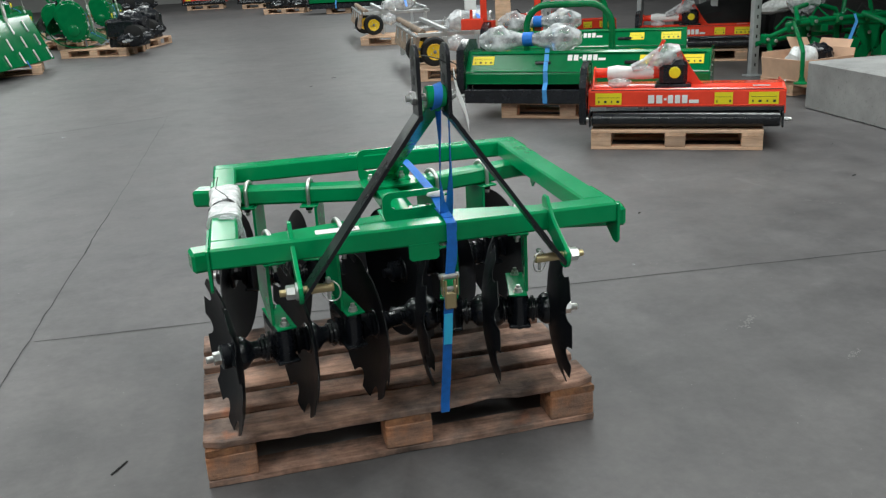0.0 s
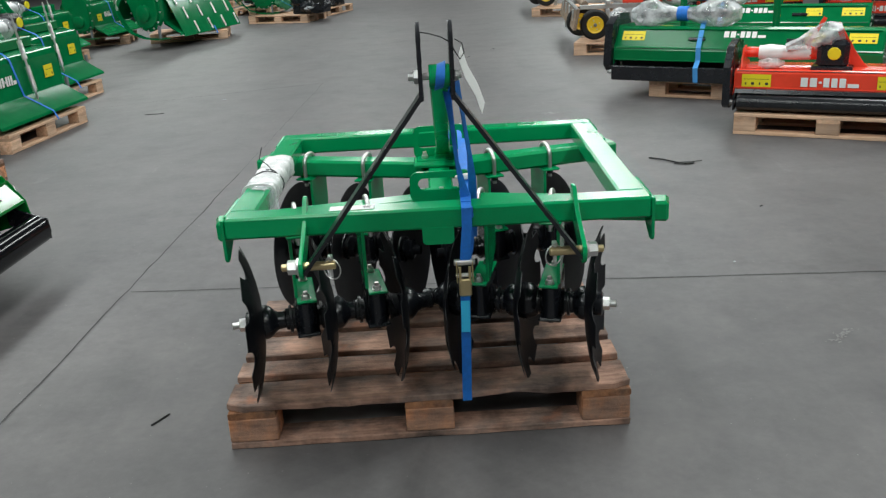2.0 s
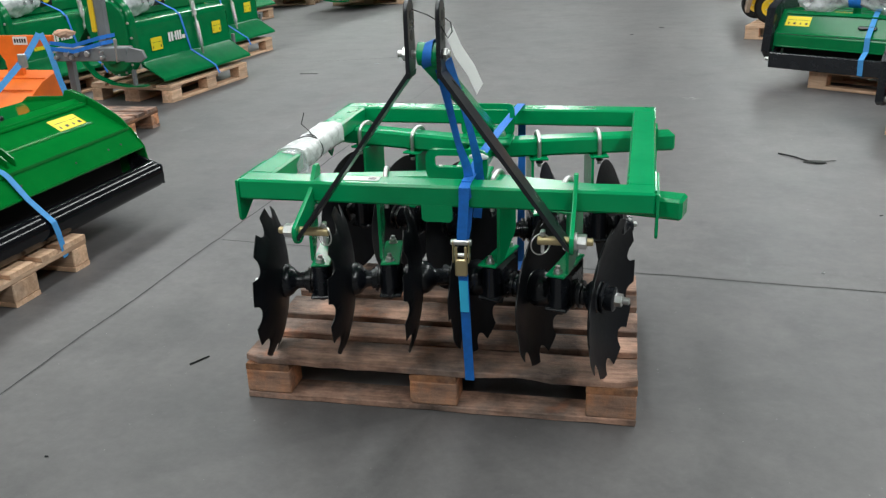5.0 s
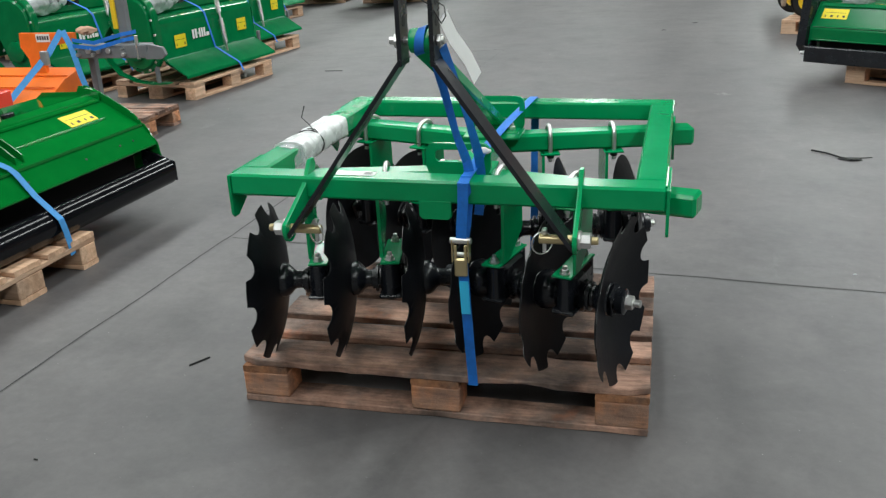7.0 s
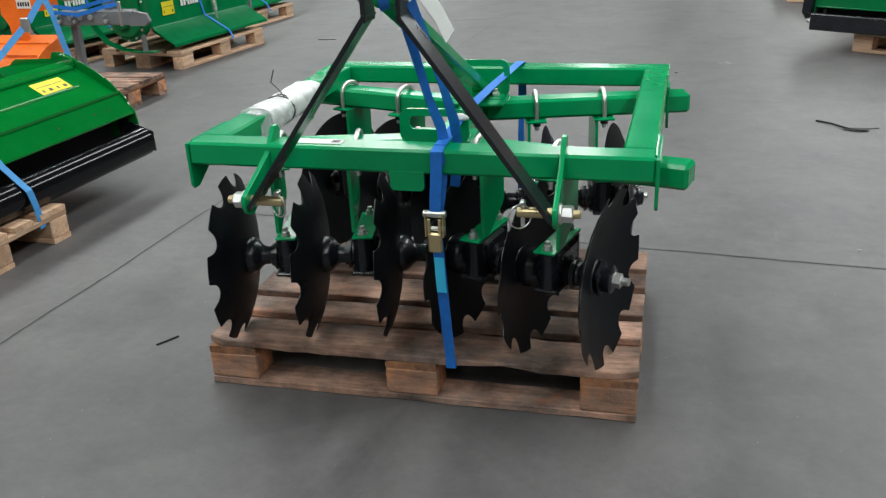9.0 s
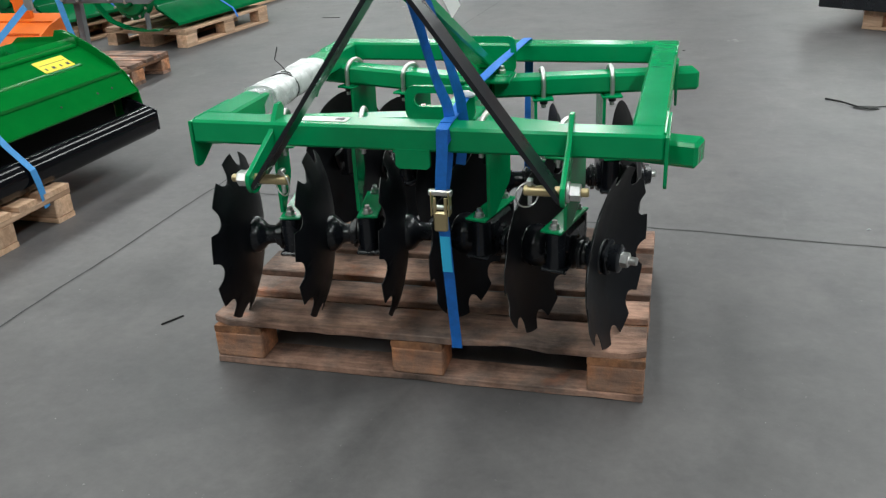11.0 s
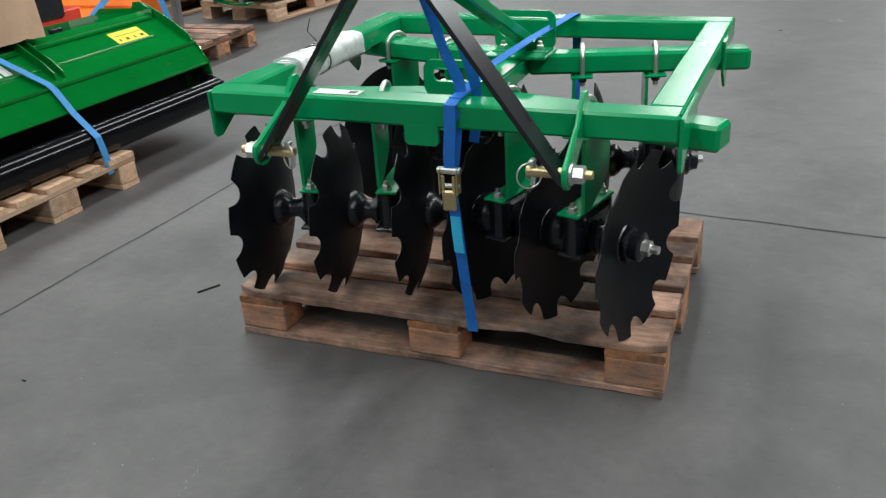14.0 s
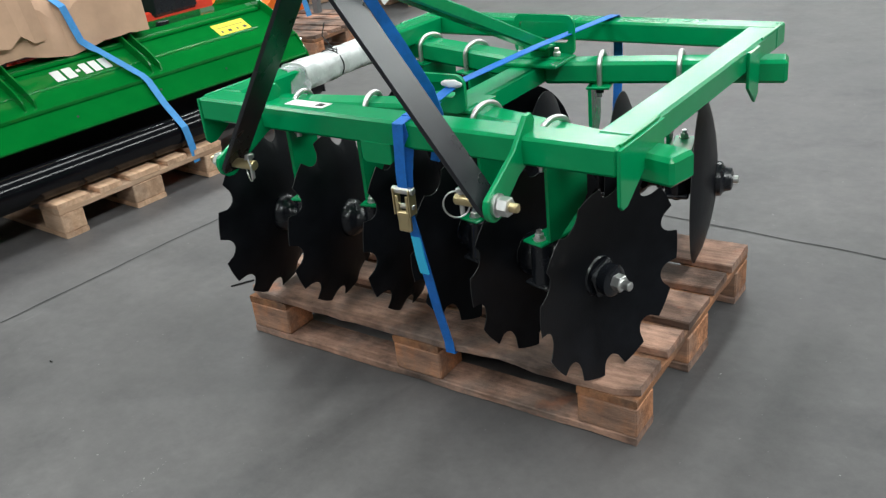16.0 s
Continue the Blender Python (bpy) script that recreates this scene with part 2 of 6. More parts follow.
# ---- mesh tools ----
class G:
    """Collects vertices and faces of one mesh."""

    def __init__(self):
        self.v, self.f = [], []

    def add(self, vs, fs, m=None):
        k = len(self.v)
        self.v += [tuple(m @ Vector(p)) if m else tuple(p) for p in vs]
        self.f += [tuple(k + i for i in f) for f in fs]
        return self

    def box(self, c, s, m=None, bev=0.003):
        hx, hy, hz = (d / 2 for d in s)
        e = min(bev, 0.45 * min(hx, hy, hz) * 2)
        vs, idx = [], {}
        for sx in (-1, 1):
            for sy in (-1, 1):
                for sz in (-1, 1):
                    for k, (ax, ay, az) in enumerate(((0, e, e), (e, 0, e), (e, e, 0))):
                        idx[sx, sy, sz, k] = len(vs)
                        vs.append((c[0] + sx * (hx - ax), c[1] + sy * (hy - ay), c[2] + sz * (hz - az)))
        fs = []
        for k in range(3):
            a, b = [j for j in range(3) if j != k]
            for s0 in (-1, 1):
                quad = []
                for sa, sb in ((-1, -1), (1, -1), (1, 1), (-1, 1)):
                    key = [0, 0, 0]
                    key[k], key[a], key[b] = s0, sa, sb
                    quad.append(idx[(*key, k)])
                fs.append(quad if (s0 > 0) == (k != 1) else quad[::-1])
            # edges along axis k
            for sa, sb in ((-1, -1), (1, -1), (1, 1), (-1, 1)):
                def at(s0, which):
                    key = [0, 0, 0]
                    key[k], key[a], key[b] = s0, sa, sb
                    return idx[(*key, which)]
                fs.append([at(-1, a), at(1, a), at(1, b), at(-1, b)])
        for sx in (-1, 1):
            for sy in (-1, 1):
                for sz in (-1, 1):
                    fs.append([idx[sx, sy, sz, k] for k in range(3)])
        return self.add(vs, fs, m)

    def ring_loft(self, rings, closed=False, caps=True):
        n = len(rings[0])
        vs = [p for r in rings for p in r]
        fs = []
        last = len(rings) if closed else len(rings) - 1
        for i in range(last):
            j = (i + 1) % len(rings)
            fs += [(i * n + k, i * n + (k + 1) % n, j * n + (k + 1) % n, j * n + k) for k in range(n)]
        if caps and not closed:
            fs += [tuple(range(n))[::-1], tuple(range((len(rings) - 1) * n, len(rings) * n))]
        return self.add(vs, fs)

    def cyl(self, p0, p1, r, n=16, r1=None, cham=0.0):
        p0, p1 = Vector(p0), Vector(p1)
        r1 = r if r1 is None else r1
        d = (p1 - p0).normalized()
        q = d.to_track_quat("Z", "Y")
        ring = lambda p, rr: [tuple(p + q @ Vector((rr * math.cos(2 * math.pi * k / n), rr * math.sin(2 * math.pi * k / n), 0))) for k in range(n)]
        rings = [ring(p0, r), ring(p1, r1)]
        if cham:
            rings = [ring(p0, r - cham), ring(p0 + d * cham, r), ring(p1 - d * cham, r1), ring(p1, r1 - cham)]
        return self.ring_loft(rings)

    def tube(self, pts, r, n=10, closed=False):
        pts = [Vector(p) for p in pts]
        rings, up = [], None
        for i, p in enumerate(pts):
            a = pts[i - 1] if (i > 0 or closed) else p
            b = pts[(i + 1) % len(pts)] if (i < len(pts) - 1 or closed) else p
            d = (b - a).normalized()
            if up is None:
                up = d.orthogonal().normalized()
            up = (up - d * up.dot(d)).normalized()
            side = d.cross(up)
            rings.append([tuple(p + r * (math.cos(2 * math.pi * k / n) * up + math.sin(2 * math.pi * k / n) * side)) for k in range(n)])
        return self.ring_loft(rings, closed)

    def prism(self, poly, th, m, cham=0.0015):
        """A flat plate: an outline in its own xy plane, th thick along z."""
        n = len(poly)
        cx, cy = sum(p[0] for p in poly) / n, sum(p[1] for p in poly) / n
        def inner(p):
            d = math.hypot(p[0] - cx, p[1] - cy) or 1
            f = max(0.0, 1 - cham / d)
            return (cx + (p[0] - cx) * f, cy + (p[1] - cy) * f)
        h = th / 2
        vs = [(*inner(p), -h) for p in poly] + [(*p, -h + cham) for p in poly] + [(*p, h - cham) for p in poly] + [(*inner(p), h) for p in poly]
        fs = []
        for i in range(3):
            fs += [(i * n + k, i * n + (k + 1) % n, (i + 1) * n + (k + 1) % n, (i + 1) * n + k) for k in range(n)]
        fs += [tuple(range(n))[::-1], tuple(range(3 * n, 4 * n))]
        return self.add(vs, fs, m)

    def lathe(self, prof, m, n=24):
        """prof: (radius, along z) from one end to the other."""
        vs, fs = [], []
        for r, z in prof:
            vs += [(r * math.cos(2 * math.pi * k / n), r * math.sin(2 * math.pi * k / n), z) for k in range(n)]
        for i in range(len(prof) - 1):
            fs += [(i * n + k, i * n + (k + 1) % n, (i + 1) * n + (k + 1) % n, (i + 1) * n + k) for k in range(n)]
        fs += [tuple(range(n))[::-1], tuple(range((len(prof) - 1) * n, len(prof) * n))]
        return self.add(vs, fs, m)

    def ribbon(self, pts, width, side, th=0.0022):
        """A webbing strap through pts; side: the way its width runs (one vector, or one for each point)."""
        pts = [Vector(p) for p in pts]
        rings = []
        for i, p in enumerate(pts):
            a, b = pts[max(i - 1, 0)], pts[min(i + 1, len(pts) - 1)]
            d = (b - a).normalized()
            s = Vector(side[i] if isinstance(side, list) else side)
            s = (s - d * s.dot(d)).normalized()
            nn = d.cross(s) * th / 2
            s = s * width / 2
            rings.append([tuple(p - s - nn), tuple(p + s - nn), tuple(p + s + nn), tuple(p - s + nn)])
        return self.ring_loft(rings)

    def mesh(self, name, mat, smooth=35):
        me = bpy.data.meshes.new(name)
        me.from_pydata(self.v, [], self.f)
        bm = bmesh.new()
        bm.from_mesh(me)
        bmesh.ops.recalc_face_normals(bm, faces=bm.faces)
        bm.to_mesh(me)
        bm.free()
        if smooth:
            me.shade_smooth()
            me.set_sharp_from_angle(angle=radians(smooth))
        me.materials.append(mat)
        return me


def part(name, g, mat, parent=None, label="", smooth=35):
    ob = new(name, g.mesh(name, mat, smooth) if isinstance(g, G) else g)
    if parent:
        ob.parent = parent
    if label:
        ob["label"] = label
    return ob


def thing(name, label, category, group="", kind="", m=None):
    ob = new(name)
    ob.empty_display_size = 0.1
    if m is not None:
        ob.matrix_world = m
    return tagged(ob, label, category, group, kind)


def solid(name, g, mat, label="", category="", group="", kind="", m=None, smooth=35):
    ob = part(name, g, mat, None, "", smooth)
    if m is not None:
        ob.matrix_world = m
    return tagged(ob, label, category, group, kind)


def arc(c, r, a0, a1, n, plane="xy"):
    out = []
    for k in range(n + 1):
        a = radians(a0 + (a1 - a0) * k / n)
        u, v = r * math.cos(a), r * math.sin(a)
        out.append((c[0] + u, c[1] + v))
    return out


def basis(o, ux, uy, uz):
    """A matrix from an origin and three axes."""
    m = Matrix.Identity(4)
    for k, u in enumerate((ux, uy, uz)):
        u = Vector(u)
        for i in range(3):
            m[i][k] = u[i]
    for i in range(3):
        m[i][3] = o[i]
    return m


# ---- hall ----
X0, X1, Y0, Y1 = -16.0, 18.0, -12.0, 36.0
solid("floor", G().box(((X0 + X1) / 2, (Y0 + Y1) / 2, -0.1), (X1 - X0, Y1 - Y0, 0.2), bev=0.001), FLOOR,
      "grey worn concrete floor with fine joints and scuffs", "floor", kind="structure", smooth=0)
solid("ceiling", G().box(((X0 + X1) / 2, (Y0 + Y1) / 2, CEIL + 0.1), (X1 - X0, Y1 - Y0, 0.2), bev=0.001), ROOFM,
      "dark hall roof underside", "ceiling", kind="structure", smooth=0)
for nm, c, s in (("wall_west", (X0 - 0.1, (Y0 + Y1) / 2, CEIL / 2), (0.2, Y1 - Y0, CEIL)), ("wall_east", (X1 + 0.1, (Y0 + Y1) / 2, CEIL / 2), (0.2, Y1 - Y0, CEIL)),
                 ("wall_south", ((X0 + X1) / 2, Y0 - 0.1, CEIL / 2), (X1 - X0, 0.2, CEIL)), ("wall_north", ((X0 + X1) / 2, Y1 + 0.1, CEIL / 2), (X1 - X0, 0.2, CEIL))):
    solid(nm, G().box(c, s, bev=0.001), WALLM, "plain pale hall wall", "wall", kind="structure", smooth=0)


def floor_line(name, p0, p1, w, mat, z=0.0015, jag=0.006, n=60, label="dark joint cut across the concrete floor"):
    """A joint or mark lying on the floor, uneven in width and line."""
    a, b = Vector((*p0, 0)), Vector((*p1, 0))
    d = (b - a).normalized()
    s = Vector((-d.y, d.x, 0))
    vs, fs = [], []
    for k in range(n + 1):
        t = k / n
        off = jag * (noise.noise((t * 14 + p0[0], p0[1], 0)) + 0.5 * noise.noise((t * 50, p0[1], 3)))
        ww = w * (0.65 + 0.6 * abs(noise.noise((t * 30, 9 + p0[0], 1))))
        p = a + (b - a) * t + s * off
        vs += [tuple(p + s * ww / 2 + Vector((0, 0, z))), tuple(p - s * ww / 2 + Vector((0, 0, z)))]
    for k in range(n):
        fs.append((2 * k, 2 * k + 1, 2 * k + 3, 2 * k + 2))
    return solid(name, G().add(vs, fs), mat, label, "floor joint", kind="structure", smooth=0)


JOINT = paint("joint_dirt", (0.045, 0.045, 0.045), 0.9, dirt=0.4)
SMEAR = paint("pale_scuff", (0.205, 0.198, 0.196), 0.7, dirt=0.3)
floor_line("floor_joint", (-1.60, -3.0), (-1.205, 3.346), 0.0085, JOINT, jag=0.012, n=200)
floor_line("floor_joint", (-1.205, 3.346), (-1.0, 6.96), 0.003, JOINT, jag=0.01, n=120)
floor_line("floor_joint", (-1.307, 1.343), (6.5, 0.62), 0.0085, JOINT, jag=0.01, n=200)
floor_line("floor_joint", (-6.0, 5.22), (-2.34, 6.51), 0.004, JOINT, n=90)
floor_line("floor_joint", (-2.34, 6.51), (-1.0, 6.97), 0.011, JOINT, n=60)
for a, b, w in (((0.9, 5.1), (1.75, 5.4), 0.03), ((1.42, 0.46), (1.52, 0.53), 0.035), ((2.7, 1.85), (2.85, 1.72), 0.03), ((1.62, 0.09), (1.7, 0.14), 0.02),
                ((1.47, 4.90), (1.785, 5.04), 0.02), ((1.0, 4.70), (1.09, 4.715), 0.06), ((-0.332, -0.803), (-0.36, -0.54), 0.012)):
    random.seed(int(1000 * a[0]) + 7)
    g, n = G(), 44
    va, vb = Vector((*a, 0.0012)), Vector((*b, 0.0012))
    for k in range(n):
        c = va.lerp(vb, random.random()) + Vector((random.gauss(0, w * 0.35), random.gauss(0, w * 0.35), 0.0004 * random.random()))
        r, el, tw = random.uniform(0.03, 0.17) * w, random.uniform(1.0, 2.6), random.uniform(-0.5, 0.5) + math.atan2(b[1] - a[1], b[0] - a[0])
        ring = []
        for q in range(9):
            an = 2 * math.pi * q / 9
            rr = r * random.uniform(0.6, 1.1)
            x, y = rr * el * math.cos(an), rr * math.sin(an)
            ring.append((c.x + x * math.cos(tw) - y * math.sin(tw), c.y + x * math.sin(tw) + y * math.cos(tw), c.z))
        g.add(ring, [tuple(range(9))])
    solid("floor_scuff", g, SMEAR, "pale broken scuff on the concrete floor", "floor mark", kind="structure", smooth=0)


# ---- pallets ----
def board(L, W, T, seed, rough=0.0, axis="X", chips=0.0):
    """A sawn board, its length in uneven steps so that edges are not dead straight."""
    n = 24 if chips else 10 if rough else 1
    e = 0.003
    rings = []
    for k in range(n + 1):
        x = -L / 2 + L * k / n
        q = lambda a, b: rough * noise.noise((seed * 7.1 + k * 0.9, a * 3.3, b * 2.7))
        hy, hz = W / 2, T / 2
        clip = 0.022 if chips and k in (0, n) else 0.0
        low = chips * max(0.0, noise.noise((seed + x * 4.7, 4.4, 0.2)) + 0.35 * noise.noise((seed + x * 19, 1.4, 0.2))) if abs(x) < 0.49 else 0.0
        ring = [(-hy + e + clip, -hz + low), (hy - e, -hz), (hy, -hz + e), (hy, hz - e), (hy - e, hz), (-hy + e + clip, hz), (-hy + clip, hz - e), (-hy + clip, -hz + e + low)]
        ring = [(x + (q(9, i) if k in (0, n) else 0), y + q(1 if y > 0 else 2, 0), z + q(3, 1 if z > 0 else 0) * 0.6) for i, (y, z) in enumerate(ring)]
        rings.append([(p[0], p[1], p[2]) if axis == "X" else (-p[1], p[0], p[2]) for p in ring])
    return G().ring_loft(rings)


def pallet(m, label, old=False, group="pallets", rough=0.0012, seed=1.0, name="pallet"):
    """A four-way block pallet 1200 x 800 x 144: its long front lies along local x, its middle at the origin."""
    ob = thing(name, label, "pallet", group, m=m)
    WX, WY = (WOOD_OLD, WOOD_OLD_Y) if old else (WOOD_NEW, WOOD_NEW_Y)
    y = -0.4
    for i, w in enumerate((0.145, 0.1, 0.145, 0.1, 0.145)):
        b = part("top_board", board(1.2, w, 0.022, seed + i, rough, chips=0.03 if (old and i == 0) else 0.0), WX, ob)
        b.location = (0, y + w / 2, 0.133)
        y += w + 0.04125
    for i, x in enumerate((-0.5275, 0, 0.5275)):
        part("cross_board", board(0.8, 0.145, 0.022, seed + 10 + i, rough, "Y"), WY, ob).location = (x, 0, 0.111)
        for yy, w in ((-0.35, 0.1), (0, 0.145), (0.35, 0.1)):
            part("block", G().box((0, 0, 0), (0.145, w, 0.078), bev=0.004), WOOD_BLOCK if old else WX, ob).location = (x, yy, 0.061)
    for i, (yy, w) in enumerate(((-0.35, 0.1), (0, 0.145), (0.35, 0.1))):
        part("bottom_board", board(1.2, w, 0.022, seed + 20 + i, rough), WX, ob).location = (0, yy, 0.011)
    return ob


hero_pallet = pallet(pose(0, 0.4, 0), "old brown wooden pallet with worn dirty boards", old=True, rough=0.005, seed=3.0)
NEWP = pallet(pose(-2.4, 0.6, 0, 0, 0, 0), "pale new wooden pallet under a green mower", seed=11.0)


# ---- disc harrow ----
harrow = thing("disc_harrow", "green disc harrow with black notched discs, strapped to a pallet", "disc harrow")
ZT, HB, WB = 0.752, 0.058, 0.075     # frame tube: top, height, width
FM = pose(0.067, 0.397, 0, 0, 0, -1.25)
HX, HY = 0.561, 0.507


def fpart(name, g, mat, label="", parent=None, smooth=35):
    """A part given in the frame's own axes."""
    g.v = [tuple(FM @ Vector(p)) for p in g.v]
    return part(name, g, mat, parent or harrow, label, smooth)


zc = ZT - HB / 2
fpart("front_beam", G().box((0, -HY + WB / 2, zc), (2 * HX, WB, HB), bev=0.006), GREEN)
fpart("rear_beam", G().box((0, HY - WB / 2, zc), (2 * HX, WB, HB), bev=0.006), GREEN)
for s in (-1, 1):
    fpart("side_beam", G().box((s * (HX - WB / 2), 0, zc + 0.0005), (WB, 2 * HY - 2 * WB + 0.004, HB), bev=0.006), GREEN)
    rear = [(0.2, ZT - 0.006), (0.275, ZT - 0.006), (0.275, 0.63), (0.255, 0.612), (0.2, 0.66)]
    fpart("side_plate", G().prism(rear, 0.008, basis((s * (HX + 0.004), 0, 0), (0, 1, 0), (0, 0, 1), (1, 0, 0))), GREEN)
    for e in (1,):
        # corner plate on the outer face, hanging below the tube
        poly = [(-HY, ZT - 0.004), (-HY, ZT - 0.112), (-HY + 0.010, ZT - 0.122), (-HY + 0.028, ZT - 0.122), (-HY + 0.105, ZT - 0.075), (-HY + 0.2, ZT - 0.07), (-HY + 0.2, ZT - 0.004)]
        poly = [(e * y, z) for y, z in poly]
        fpart("corner_plate", G().prism(poly, 0.008, basis((s * (HX + 0.004), 0, 0), (0, 1, 0), (0, 0, 1), (1, 0, 0))), GREEN)
# weld beads
for s in (-1, 1):
    for e in (-1, 1):
        pts = [(s * (HX - 0.002), e * (HY - 0.02 - 0.009 * k), ZT - 0.002 + 0.0015 * (k % 2)) for k in range(20)]
        fpart("weld_bead", G().tube(pts, 0.0035, 6), GREEN)

# hook plate under the front beam
fpart("hook_plate", G().prism([(-0.042, ZT - HB + 0.006), (0.042, ZT - HB + 0.006), (0.042, ZT - 0.092), (0.034, ZT - 0.1), (-0.034, ZT - 0.1), (-0.042, ZT - 0.092)], 0.010,
      basis((0.0, -HY + 0.004, 0), (1, 0, 0), (0, 0, 1), (0, 1, 0))), GREEN)

# gangs: (inner end, outer end) of the tube's middle line, how far the axle lies behind it, side the discs open to
ZG = 0.677
GANGS = [((0.105, 0.160), (0.696, 0.004), 0.014, 1, 0.183, (0.407, 0.2075)), ((0.035, 0.172), (-0.562, 0.063), 0.0, 1, 0.048, (-0.371, -0.169)),
         ((0.105, 0.577), (0.694, 0.722), 0.012, -1, 0.205, (0.423, 0.228)), ((0.035, 0.598), (-0.556, 0.778), 0.012, -1, 0.12, (-0.352, -0.146))]
AXZ, DR = 0.3755, 0.230


def disc_mesh(notches=10):
    """A notched concave disc: open towards +z, its rim in the plane z = 0."""
    n, sag, th = 160, 0.042, 0.005
    radii = [0.03, 0.075, 0.12, 0.16, 0.192]
    vs, fs = [], []
    def rim(a):
        u = (a * notches / (2 * math.pi)) % 1.0 - 0.5
        w = abs(u) / 0.24 if notches else 2.0
        return DR - (0.036 * math.sqrt(1 - w * w) if w < 1 else 0.0)
    for layer in (0, 1):
        for i in range(len(radii) + 1):
            for k in range(n):
                a = 2 * math.pi * k / n
                r = radii[i] if i < len(radii) else rim(a)
                if i < len(radii):
                    r = min(r, rim(a) - 0.004 * (len(radii) - i))
                z = -sag * (1 - (r / DR) ** 2) - layer * th * (0.35 if i == len(radii) else 1.0)
                vs.append((r * math.cos(a), r * math.sin(a), z))
    rows, half = len(radii) + 1, (len(radii) + 1) * n
    for layer in (0, 1):
        for i in range(rows - 1):
            for k in range(n):
                q = (layer * half + i * n + k, layer * half + i * n + (k + 1) % n, layer * half + (i + 1) * n + (k + 1) % n, layer * half + (i + 1) * n + k)
                fs.append(q if layer == 0 else q[::-1])
    for k in range(n):
        o = (rows - 1) * n
        fs.append((o + k, o + (k + 1) % n, half + o + (k + 1) % n, half + o + k))
    fs += [tuple(range(n)), tuple(half + k for k in range(n))[::-1]]
    me = G().add(vs, fs).mesh("disc", DISC, 30)
    me.materials.append(RIM)
    first = 2 * (rows - 1) * n
    for p in me.polygons[first:first + n]:
        p.material_index = 1
    return me


DISC_ME, PLAIN_ME = disc_mesh(), disc_mesh(0)


def nut(g, p, d, r=0.011, h=0.012):
    p, d = Vector(p), Vector(d).normalized()
    g.cyl(p, p + d * h, r, 6, cham=0.0015)
    return g


